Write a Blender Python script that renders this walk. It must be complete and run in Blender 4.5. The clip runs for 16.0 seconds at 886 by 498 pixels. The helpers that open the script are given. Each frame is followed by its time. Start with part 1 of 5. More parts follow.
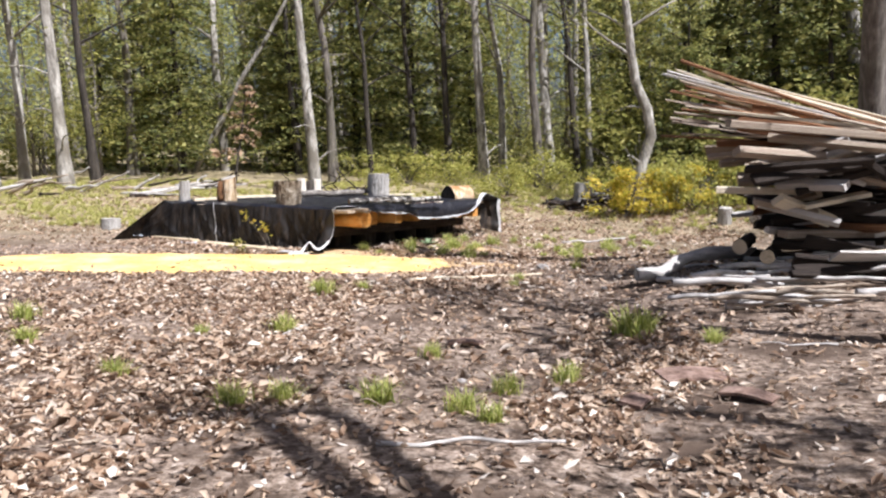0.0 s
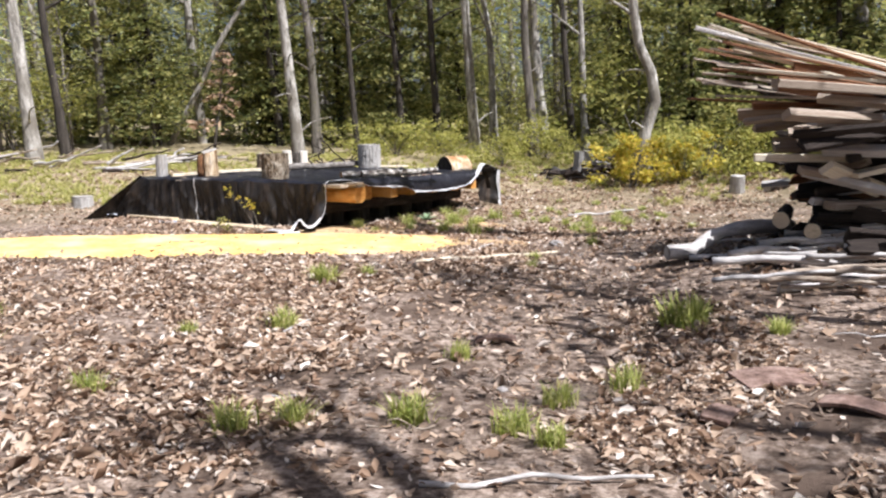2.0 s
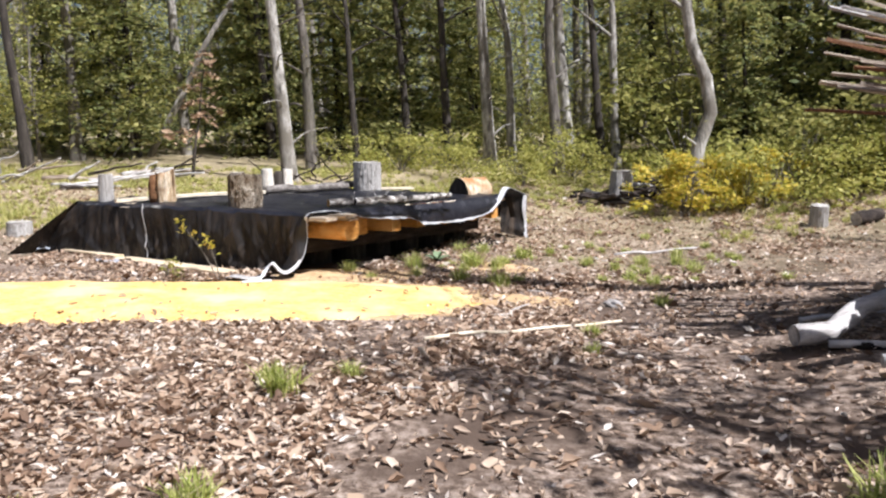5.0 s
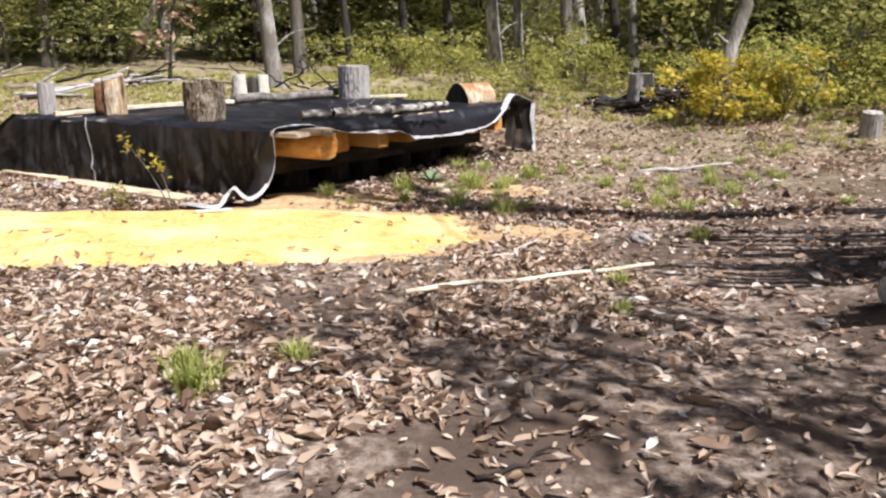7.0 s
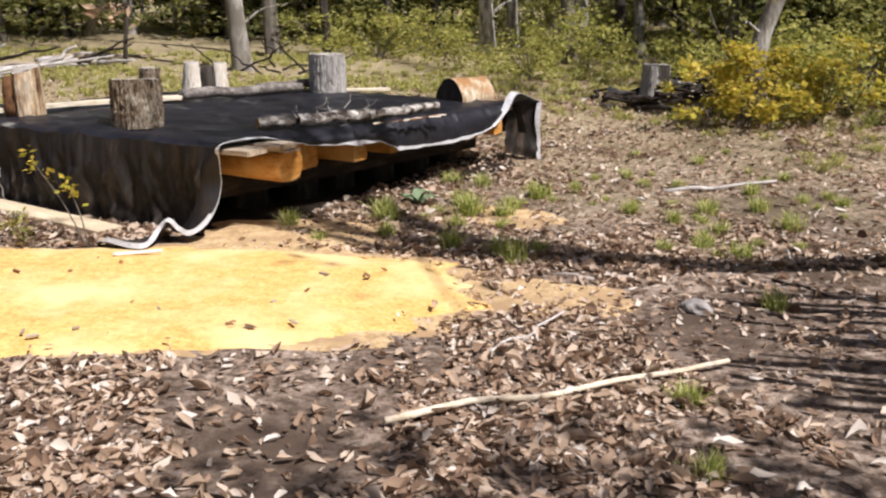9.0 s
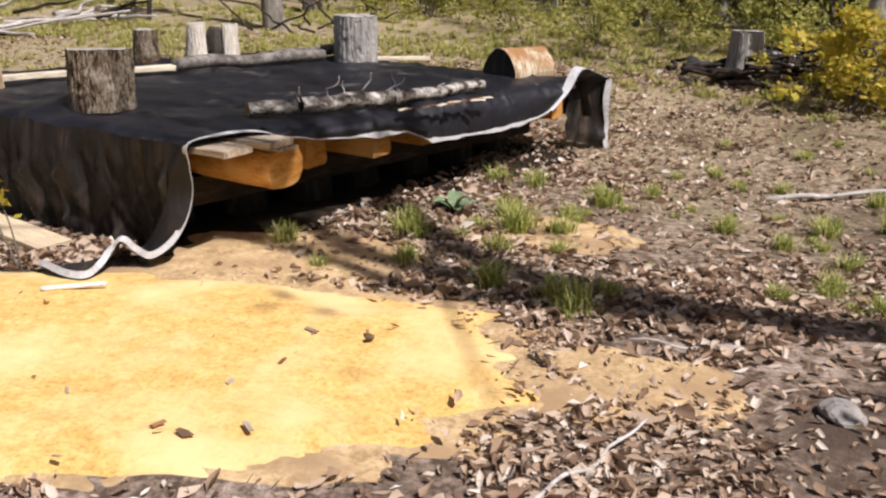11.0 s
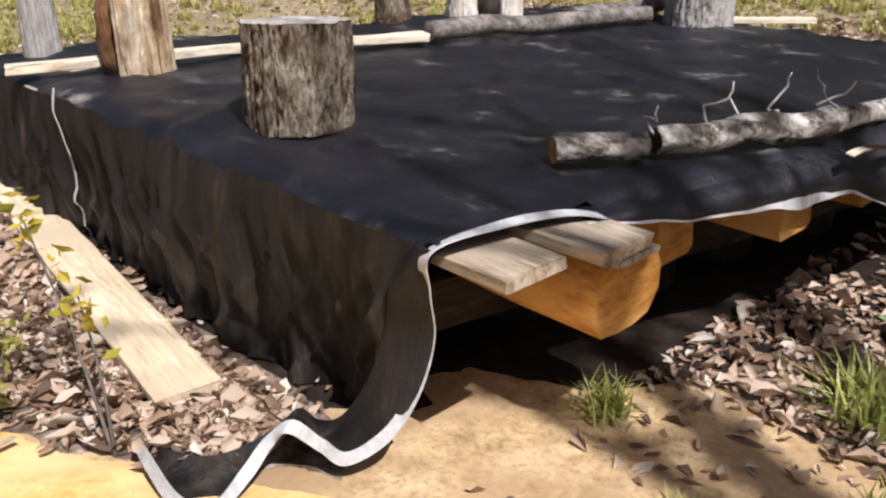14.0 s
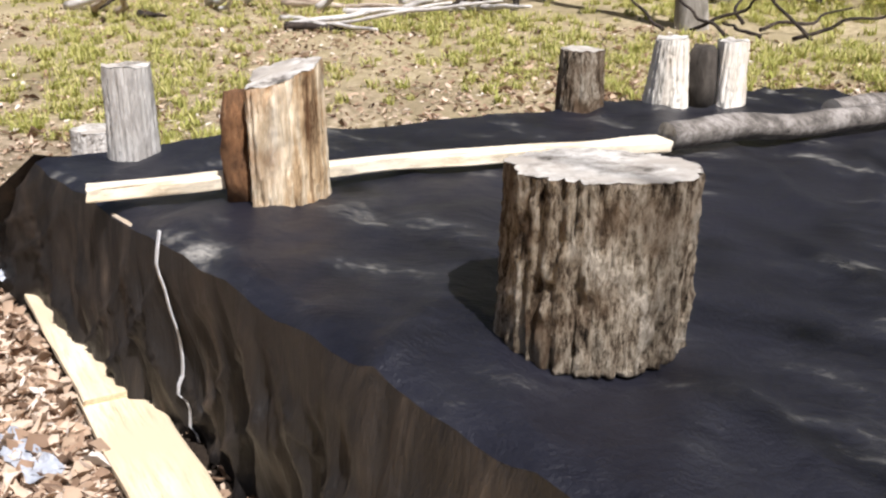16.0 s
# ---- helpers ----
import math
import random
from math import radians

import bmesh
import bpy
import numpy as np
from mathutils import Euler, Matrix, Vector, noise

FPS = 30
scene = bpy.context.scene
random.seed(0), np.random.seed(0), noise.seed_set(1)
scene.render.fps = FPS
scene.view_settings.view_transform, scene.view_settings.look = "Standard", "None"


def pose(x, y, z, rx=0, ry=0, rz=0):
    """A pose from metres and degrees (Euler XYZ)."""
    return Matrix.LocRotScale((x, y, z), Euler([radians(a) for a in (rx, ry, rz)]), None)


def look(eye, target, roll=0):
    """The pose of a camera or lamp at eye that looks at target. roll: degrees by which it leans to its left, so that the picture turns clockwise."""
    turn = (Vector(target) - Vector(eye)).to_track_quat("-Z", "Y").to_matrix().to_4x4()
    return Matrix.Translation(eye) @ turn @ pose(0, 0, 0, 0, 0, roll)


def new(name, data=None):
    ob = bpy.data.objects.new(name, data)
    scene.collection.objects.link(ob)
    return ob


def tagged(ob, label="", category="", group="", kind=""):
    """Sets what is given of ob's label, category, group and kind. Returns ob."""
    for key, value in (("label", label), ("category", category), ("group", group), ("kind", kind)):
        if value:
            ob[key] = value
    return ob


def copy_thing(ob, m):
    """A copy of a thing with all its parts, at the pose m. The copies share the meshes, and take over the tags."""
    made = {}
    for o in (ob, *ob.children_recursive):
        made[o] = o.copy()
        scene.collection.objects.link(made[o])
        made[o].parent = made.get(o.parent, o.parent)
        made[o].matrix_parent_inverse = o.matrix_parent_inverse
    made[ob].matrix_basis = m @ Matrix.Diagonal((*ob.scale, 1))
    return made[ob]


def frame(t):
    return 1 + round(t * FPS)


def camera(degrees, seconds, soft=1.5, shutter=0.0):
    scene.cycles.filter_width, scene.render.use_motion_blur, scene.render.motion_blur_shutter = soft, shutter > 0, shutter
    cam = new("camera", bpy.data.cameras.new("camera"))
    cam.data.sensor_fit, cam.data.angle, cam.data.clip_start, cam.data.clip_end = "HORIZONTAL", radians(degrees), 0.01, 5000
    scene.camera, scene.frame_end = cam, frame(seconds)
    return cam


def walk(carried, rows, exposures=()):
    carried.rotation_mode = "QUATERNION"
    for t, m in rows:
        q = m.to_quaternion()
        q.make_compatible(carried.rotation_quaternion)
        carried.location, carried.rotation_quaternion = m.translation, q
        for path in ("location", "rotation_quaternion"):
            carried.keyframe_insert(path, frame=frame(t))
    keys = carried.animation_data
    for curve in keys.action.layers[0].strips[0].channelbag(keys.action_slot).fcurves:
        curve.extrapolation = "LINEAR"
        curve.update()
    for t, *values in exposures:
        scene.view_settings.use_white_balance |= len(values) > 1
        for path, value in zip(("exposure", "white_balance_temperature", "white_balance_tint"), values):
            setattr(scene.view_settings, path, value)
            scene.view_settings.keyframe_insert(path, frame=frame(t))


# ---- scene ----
cam = camera(54.0, 16.0, soft=2.3)
PATH = [
    (0, (1.757, -5.469, 1.409), (1.464, -3.503, 1.19), 0.5),
    (0.5, (1.727, -5.374, 1.396), (1.418, -3.411, 1.165), 0.3),
    (1, (1.563, -5.197, 1.393), (1.275, -3.234, 1.14), 0.2),
    (1.5, (1.425, -4.941, 1.372), (1.157, -2.977, 1.104), -0.1),
    (2, (1.334, -4.641, 1.393), (1.091, -2.677, 1.105), -0.2),
    (2.5, (1.238, -4.314, 1.421), (1.029, -2.349, 1.116), -0.2),
    (3, (1.18, -3.975, 1.449), (0.991, -2.009, 1.129), -0.3),
    (3.5, (1.102, -3.627, 1.458), (0.925, -1.662, 1.129), -0.1),
    (4, (0.978, -3.106, 1.462), (0.781, -1.137, 1.172), 0.2),
    (4.5, (0.893, -2.522, 1.408), (0.664, -0.543, 1.235), 0.3),
    (5, (0.912, -2.06, 1.451), (0.656, -0.095, 1.184), 0.3),
    (5.2, (0.92, -1.874, 1.451), (0.654, 0.083, 1.138), 0.2),
    (7.3, (0.816, -0.513, 1.389), (0.55, 1.403, 0.88), -0.2),
    (7.5, (0.768, -0.353, 1.409), (0.516, 1.558, 0.875), -0.0),
    (8, (0.678, 0.004, 1.482), (0.451, 1.913, 0.929), 0.6),
    (8.2, (0.644, 0.186, 1.495), (0.423, 2.105, 0.976), 0.8),
    (10.3, (0.534, 1.75, 1.547), (0.286, 3.635, 0.928), 1.2),
    (10.5, (0.515, 1.911, 1.532), (0.246, 3.79, 0.902), 1.3),
    (11, (0.479, 2.288, 1.537), (0.142, 4.153, 0.898), 1.4),
    (11.5, (0.416, 2.696, 1.552), (-0.008, 4.538, 0.9), 1.2),
    (12, (0.279, 3.137, 1.505), (-0.234, 4.956, 0.85), 0.8),
    (12.5, (0.103, 3.557, 1.483), (-0.5, 5.342, 0.811), 0.6),
    (13, (-0.087, 3.962, 1.467), (-0.794, 5.695, 0.764), 0.3),
    (13.5, (-0.349, 4.315, 1.443), (-1.14, 5.996, 0.703), 0.3),
    (14, (-0.663, 4.608, 1.4), (-1.506, 6.245, 0.619), -0.0),
    (14.5, (-0.95, 4.898, 1.336), (-1.864, 6.479, 0.519), -0.8),
    (15, (-1.259, 5.117, 1.362), (-2.204, 6.678, 0.543), -0.6),
    (15.5, (-1.55, 5.305, 1.388), (-2.533, 6.878, 0.64), -0.8),
    (16, (-1.889, 5.466, 1.385), (-2.831, 7.09, 0.694), 0.9),
]
walk(cam, [(t, look(eye, target, roll)) for t, eye, target, roll in PATH], exposures=[(0.0, 0.79, 5850, 15), (5.0, 0.73, 5800, 15), (8.0, 0.43, 6100, 16), (11.0, 0.12, 6300, 18), (14.0, 0.26, 6100, 17), (16.0, 0.66, 6050, 15)])

# ---- world and sun ----
SUN_TO = Vector((0.84, -0.54, 1.42)).normalized()
world = bpy.data.worlds.new("sky")
scene.world = world
world.use_nodes = True
sky = world.node_tree.nodes.new("ShaderNodeTexSky")
sky.sky_type = "NISHITA"
sky.sun_disc = False
sky.sun_elevation = math.asin(SUN_TO.z)
sky.sun_rotation = math.atan2(SUN_TO.x, SUN_TO.y)
sky.dust_density = 4.0
world.node_tree.links.new(sky.outputs[0], world.node_tree.nodes["Background"].inputs[0])
world.node_tree.nodes["Background"].inputs[1].default_value = 0.044
sun_data = bpy.data.lights.new("sun", "SUN")
sun_data.energy, sun_data.angle, sun_data.color = 5.0, radians(0.45), (1.0, 0.965, 0.90)
sun = new("sun", sun_data)
sun.matrix_world = look(SUN_TO * 60, (0, 0, 0))

# ---- materials ----


def ramp_node(nodes, stops):
    ramp = nodes.new("ShaderNodeValToRGB")
    while len(ramp.color_ramp.elements) < len(stops):
        ramp.color_ramp.elements.new(0.5)
    for el, (at, col) in zip(ramp.color_ramp.elements, stops):
        el.position, el.color = at, (*col, 1)
    return ramp


def surface(name, stops, scale=(8, 8, 8), rough=0.8, bump=0.3, blotch=None, blotch_scale=1.2, bump_dist=0.01, spec=0.3, fine=3.3, fine_mix=0.55):
    """A two-scale noise surface: grain by stops, blotches of another colour over it, and relief."""
    m = bpy.data.materials.new(name)
    m.use_nodes = True
    nodes, link = m.node_tree.nodes, m.node_tree.links.new
    bsdf = nodes["Principled BSDF"]
    bsdf.inputs["Roughness"].default_value = rough
    bsdf.inputs["Specular IOR Level"].default_value = spec
    tc, info = nodes.new("ShaderNodeTexCoord"), nodes.new("ShaderNodeObjectInfo")
    shift = nodes.new("ShaderNodeVectorMath")
    shift.operation = "MULTIPLY_ADD"
    shift.inputs[1].default_value = (9, 7, 5)
    link(info.outputs["Random"], shift.inputs[0])
    link(tc.outputs["Object"], shift.inputs[2])
    mapping = nodes.new("ShaderNodeMapping")
    mapping.inputs["Scale"].default_value = scale
    link(shift.outputs[0], mapping.inputs["Vector"])
    grain = nodes.new("ShaderNodeTexNoise")
    grain.inputs["Scale"].default_value, grain.inputs["Detail"].default_value = 1.0, 8
    grain.inputs["Roughness"].default_value = 0.68
    link(mapping.outputs[0], grain.inputs["Vector"])
    ramp = ramp_node(nodes, stops)
    link(grain.outputs["Fac"], ramp.inputs[0])
    colour = ramp.outputs[0]
    speck = nodes.new("ShaderNodeTexNoise")
    speck.inputs["Scale"].default_value, speck.inputs["Detail"].default_value, speck.inputs["Roughness"].default_value = fine, 6, 0.75
    link(mapping.outputs[0], speck.inputs["Vector"])
    shade = ramp_node(nodes, [(0.36, (0.38, 0.36, 0.34)), (0.5, (0.95, 0.95, 0.95)), (0.66, (1.15, 1.15, 1.15))])
    link(speck.outputs["Fac"], shade.inputs[0])
    times = nodes.new("ShaderNodeMix")
    times.data_type, times.blend_type = "RGBA", "MULTIPLY"
    times.inputs["Factor"].default_value = fine_mix
    link(colour, times.inputs["A"])
    link(shade.outputs[0], times.inputs["B"])
    colour = times.outputs["Result"]
    if blotch:
        big = nodes.new("ShaderNodeTexNoise")
        big.inputs["Scale"].default_value, big.inputs["Detail"].default_value = blotch_scale, 5
        link(shift.outputs[0], big.inputs["Vector"])
        mask = ramp_node(nodes, [(0.45, (0, 0, 0)), (0.66, (1, 1, 1))])
        link(big.outputs["Fac"], mask.inputs[0])
        mix = nodes.new("ShaderNodeMix")
        mix.data_type = "RGBA"
        link(mask.outputs[0], mix.inputs["Factor"])
        link(colour, mix.inputs["A"])
        mix.inputs["B"].default_value = (*blotch, 1)
        colour = mix.outputs["Result"]
    link(colour, bsdf.inputs["Base Color"])
    if bump:
        relief = nodes.new("ShaderNodeBump")
        relief.inputs["Strength"].default_value, relief.inputs["Distance"].default_value = bump, bump_dist
        both = nodes.new("ShaderNodeMath")
        both.operation = "MULTIPLY_ADD"
        both.inputs[1].default_value = 0.35
        link(speck.outputs["Fac"], both.inputs[0])
        link(grain.outputs["Fac"], both.inputs[2])
        link(both.outputs[0], relief.inputs["Height"])
        link(relief.outputs[0], bsdf.inputs["Normal"])
    return m


def leafy(name, stops, through_light=0.35, rough=0.6):
    """Leaves: a colour for each leaf, and light that shines through."""
    m = bpy.data.materials.new(name)
    m.use_nodes = True
    nodes, link = m.node_tree.nodes, m.node_tree.links.new
    bsdf, out = nodes["Principled BSDF"], nodes["Material Output"]
    bsdf.inputs["Roughness"].default_value = rough
    bsdf.inputs["Specular IOR Level"].default_value = 0.25
    geo = nodes.new("ShaderNodeNewGeometry")
    ramp = ramp_node(nodes, stops)
    link(geo.outputs["Random Per Island"], ramp.inputs[0])
    link(ramp.outputs[0], bsdf.inputs["Base Color"])
    if through_light:
        trans, mix = nodes.new("ShaderNodeBsdfTranslucent"), nodes.new("ShaderNodeMixShader")
        link(ramp.outputs[0], trans.inputs["Color"])
        mix.inputs[0].default_value = through_light
        link(bsdf.outputs[0], mix.inputs[1])
        link(trans.outputs[0], mix.inputs[2])
        link(mix.outputs[0], out.inputs["Surface"])
    return m


def ground_material():
    m = surface("forest_soil", [(0.30, (0.05, 0.035, 0.027)), (0.45, (0.16, 0.115, 0.085)), (0.54, (0.34, 0.26, 0.20)), (0.68, (0.56, 0.46, 0.38))],
                scale=(16, 16, 16), rough=0.95, bump=0.8, blotch=(0.11, 0.078, 0.058), blotch_scale=1.1, bump_dist=0.03, spec=0.1)
    nodes, link = m.node_tree.nodes, m.node_tree.links.new
    bsdf = nodes["Principled BSDF"]
    base = bsdf.inputs["Base Color"].links[0].from_socket
    tc, sep = nodes.new("ShaderNodeTexCoord"), nodes.new("ShaderNodeSeparateXYZ")
    link(tc.outputs["Object"], sep.inputs[0])
    wob = nodes.new("ShaderNodeTexNoise")
    wob.inputs["Scale"].default_value, wob.inputs["Detail"].default_value = 0.7, 6
    link(tc.outputs["Object"], wob.inputs["Vector"])
    add = nodes.new("ShaderNodeMath")
    add.operation = "MULTIPLY_ADD"
    add.inputs[1].default_value = 7.0
    link(wob.outputs["Fac"], add.inputs[0])
    link(sep.outputs["Y"], add.inputs[2])
    rng = nodes.new("ShaderNodeMapRange")
    rng.inputs["From Min"].default_value, rng.inputs["From Max"].default_value = 9.6, 15.5
    rng.inputs["To Max"].default_value = 0.5
    link(add.outputs[0], rng.inputs["Value"])
    mix = nodes.new("ShaderNodeMix")
    mix.data_type = "RGBA"
    link(rng.outputs[0], mix.inputs["Factor"])
    link(base, mix.inputs["A"])
    mix.inputs["B"].default_value = (0.46, 0.39, 0.21, 1)
    link(mix.outputs["Result"], bsdf.inputs["Base Color"])
    return m


SOIL = ground_material()
# near-black earth colour that paints the shade under the platform
UNDER_SHADE = surface("earth_painted_as_shade", [(0.3, (0.014, 0.010, 0.008)), (0.6, (0.034, 0.025, 0.018)), (0.75, (0.06, 0.045, 0.034))], (12, 12, 12), 0.95, 0.7, bump_dist=0.02, spec=0.1)
BRASS = surface("dull_grommet_metal", [(0.3, (0.30, 0.29, 0.27)), (0.7, (0.52, 0.51, 0.48))], (40, 40, 40), 0.4, 0.1, spec=0.5)
SAND = surface("orange_sand", [(0.3, (0.62, 0.36, 0.11)), (0.5, (0.78, 0.49, 0.165)), (0.72, (0.86, 0.60, 0.25))], (14, 14, 14), 0.95, 0.5,
               blotch=(0.84, 0.62, 0.30), blotch_scale=2.2, bump_dist=0.012, spec=0.1)
# upper brown stops, streaked downwards, paint sunlit fold highlights into the black cloth
TARP = surface("black_tarp", [(0.38, (0.007, 0.006, 0.006)), (0.48, (0.018, 0.015, 0.013)), (0.58, (0.045, 0.034, 0.026)), (0.68, (0.11, 0.082, 0.058))], (8.0, 8.0, 1.5), 0.5, 0.6,
               blotch=(0.016, 0.014, 0.013), blotch_scale=1.8, bump_dist=0.04, spec=0.3, fine_mix=0.2)
TARP_TOP = surface("dusty_black_tarp", [(0.35, (0.005, 0.005, 0.009)), (0.52, (0.011, 0.011, 0.016)), (0.60, (0.022, 0.022, 0.026)), (0.65, (0.12, 0.115, 0.105)), (0.72, (0.36, 0.34, 0.30))], (3.0, 5.0, 4), 0.44, 0.45,
                   blotch=(0.011, 0.011, 0.017), blotch_scale=1.5, bump_dist=0.05, spec=0.45, fine_mix=0.4)
HEM = surface("grey_webbing", [(0.35, (0.42, 0.42, 0.42)), (0.6, (0.60, 0.60, 0.60)), (0.75, (0.70, 0.70, 0.69))], (30, 30, 30), 0.5, 0.3, spec=0.4, fine_mix=0.15)
BARK_OLD = surface("weathered_stump_wood", [(0.35, (0.022, 0.015, 0.010)), (0.42, (0.16, 0.115, 0.075)), (0.50, (0.42, 0.34, 0.245)), (0.62, (0.60, 0.52, 0.41)), (0.78, (0.70, 0.63, 0.53))], (26, 26, 9), 0.9, 1.0,
                   blotch=(0.19, 0.125, 0.075), blotch_scale=7.5, bump_dist=0.05, spec=0.15, fine=4.0, fine_mix=1.0)
WOOD_SPLIT = surface("split_honey_wood", [(0.33, (0.09, 0.045, 0.02)), (0.43, (0.42, 0.29, 0.16)), (0.54, (0.68, 0.57, 0.41)), (0.70, (0.82, 0.74, 0.60))], (15, 15, 1.6), 0.8, 0.8,
                     blotch=(0.36, 0.19, 0.08), blotch_scale=5, bump_dist=0.02, spec=0.2)
WOOD_GREY = surface("silvery_dry_wood", [(0.3, (0.24, 0.22, 0.20)), (0.5, (0.38, 0.36, 0.33)), (0.7, (0.50, 0.48, 0.45))], (24, 24, 2.5), 0.85, 0.5, bump_dist=0.01, spec=0.15)
WOOD_PALE = surface("pale_split_wood", [(0.30, (0.34, 0.27, 0.20)), (0.42, (0.70, 0.64, 0.54)), (0.7, (0.86, 0.82, 0.74))], (16, 16, 1.8), 0.8, 0.7, blotch=(0.52, 0.42, 0.30), blotch_scale=3, bump_dist=0.015)
SANDY = surface("sandy_soil", [(0.3, (0.36, 0.24, 0.12)), (0.5, (0.58, 0.41, 0.22)), (0.7, (0.74, 0.56, 0.33))], (14, 14, 14), 0.95, 0.6, blotch=(0.40, 0.27, 0.15), blotch_scale=3.0, bump_dist=0.015, spec=0.1)
CUT_FACE = surface("grey_cut_face", [(0.34, (0.10, 0.085, 0.07)), (0.44, (0.34, 0.31, 0.27)), (0.58, (0.58, 0.55, 0.50)), (0.72, (0.74, 0.71, 0.66))], (14, 14, 14), 0.85, 0.5, blotch=(0.38, 0.34, 0.29), blotch_scale=6, bump_dist=0.008)
ROTTEN = surface("rotten_brown_core", [(0.3, (0.05, 0.025, 0.012)), (0.6, (0.22, 0.11, 0.05)), (0.75, (0.38, 0.23, 0.12))], (18, 18, 8), 0.95, 1.0, bump_dist=0.02)
TIMBER = surface("orange_rough_timber", [(0.3, (0.36, 0.15, 0.03)), (0.5, (0.55, 0.25, 0.05)), (0.7, (0.68, 0.36, 0.10))], (6, 6, 22), 0.75, 0.5, blotch=(0.62, 0.36, 0.13), blotch_scale=4, bump_dist=0.008)
BOARD = surface("sawn_board", [(0.36, (0.16, 0.12, 0.085)), (0.48, (0.38, 0.30, 0.21)), (0.66, (0.56, 0.47, 0.36))], (3, 22, 22), 0.8, 0.4, blotch=(0.40, 0.33, 0.25), blotch_scale=3.5, bump_dist=0.006)
BOARD_PALE = surface("pale_sawn_plank", [(0.3, (0.52, 0.40, 0.25)), (0.5, (0.70, 0.57, 0.38)), (0.7, (0.80, 0.69, 0.51))], (2, 20, 20), 0.8, 0.35, blotch=(0.56, 0.45, 0.31), blotch_scale=2.5, bump_dist=0.006)
SLAB = surface("cream_debarked_slab", [(0.3, (0.42, 0.31, 0.19)), (0.45, (0.70, 0.60, 0.44)), (0.7, (0.84, 0.77, 0.63))], (3, 14, 14), 0.7, 0.4, bump_dist=0.006)
PILE_WOOD = surface("weathered_slab_wood", [(0.28, (0.10, 0.07, 0.05)), (0.45, (0.30, 0.23, 0.17)), (0.6, (0.50, 0.42, 0.33)), (0.75, (0.66, 0.58, 0.48))], (2.2, 18, 18), 0.85, 0.6, bump_dist=0.01)
# bark colour taken further down to paint the shade inside the woodpile
PILE_DARK = surface("dark_bark_with_pile_shade", [(0.3, (0.012, 0.009, 0.007)), (0.55, (0.045, 0.033, 0.026)), (0.75, (0.13, 0.10, 0.08))], (3, 16, 16), 0.9, 0.9, bump_dist=0.02)
PILE_RUST = surface("red_brown_barkless_slab", [(0.34, (0.09, 0.035, 0.016)), (0.52, (0.26, 0.12, 0.055)), (0.70, (0.42, 0.25, 0.14))], (2.5, 15, 15), 0.8, 0.6, bump_dist=0.01)
DRIFT = surface("bleached_grey_limb", [(0.3, (0.26, 0.235, 0.215)), (0.5, (0.52, 0.485, 0.45)), (0.7, (0.72, 0.69, 0.65))], (3, 14, 14), 0.8, 0.5, bump_dist=0.01)
BIRCH = surface("mottled_birch_bark", [(0.38, (0.02, 0.017, 0.014)), (0.45, (0.16, 0.135, 0.11)), (0.52, (0.48, 0.45, 0.40)), (0.64, (0.74, 0.71, 0.66))], (8, 15, 15), 0.8, 1.0, blotch=(0.07, 0.058, 0.046), blotch_scale=9, bump_dist=0.015)
LOG_GREY = surface("grey_log_bark", [(0.30, (0.04, 0.035, 0.03)), (0.5, (0.17, 0.15, 0.13)), (0.7, (0.36, 0.33, 0.30))], (8, 20, 20), 0.85, 0.8, bump_dist=0.012)
TRUNK_PALE = surface("pale_grey_bark", [(0.34, (0.07, 0.062, 0.054)), (0.45, (0.26, 0.24, 0.205)), (0.56, (0.48, 0.45, 0.40)), (0.70, (0.64, 0.61, 0.56))], (8, 8, 2.4), 0.9, 0.9, blotch=(0.17, 0.15, 0.12), blotch_scale=1.3, bump_dist=0.03)
TRUNK_GREY = surface("grey_brown_bark", [(0.3, (0.05, 0.043, 0.036)), (0.5, (0.15, 0.13, 0.11)), (0.7, (0.30, 0.27, 0.23))], (10, 10, 1.8), 0.9, 0.9, blotch=(0.11, 0.10, 0.07), blotch_scale=0.8, bump_dist=0.03)
TRUNK_DARK = surface("dark_bark", [(0.3, (0.018, 0.015, 0.012)), (0.55, (0.060, 0.050, 0.040)), (0.75, (0.14, 0.12, 0.10))], (10, 10, 2), 0.95, 0.9, bump_dist=0.03)
LITTER = leafy("dry_leaves", [(0.0, (0.12, 0.075, 0.05)), (0.25, (0.30, 0.195, 0.125)), (0.55, (0.50, 0.37, 0.26)), (0.88, (0.66, 0.53, 0.41)), (1.0, (0.82, 0.75, 0.66))], 0.25, 0.7)
LEAF_SPRING = leafy("young_yellow_green_leaves", [(0.0, (0.24, 0.26, 0.06)), (0.5, (0.42, 0.41, 0.10)), (1.0, (0.60, 0.55, 0.19))], 0.5)
LEAF_MID = leafy("green_leaves", [(0.0, (0.12, 0.135, 0.035)), (0.5, (0.28, 0.275, 0.07)), (1.0, (0.48, 0.44, 0.15))], 0.5)
# paler leaf tones put the haze of distance into the colour
LEAF_FAR = leafy("far_leaves_painted_haze", [(0.0, (0.34, 0.38, 0.14)), (0.5, (0.48, 0.50, 0.20)), (1.0, (0.64, 0.63, 0.32))], 0.5)
LEAF_BUSH = leafy("golden_green_leaves", [(0.0, (0.36, 0.36, 0.05)), (0.5, (0.60, 0.50, 0.07)), (1.0, (0.78, 0.60, 0.13))], 0.5)
NEEDLES = leafy("conifer_needles", [(0.0, (0.09, 0.115, 0.04)), (0.5, (0.26, 0.275, 0.09)), (1.0, (0.50, 0.46, 0.17))], 0.45)
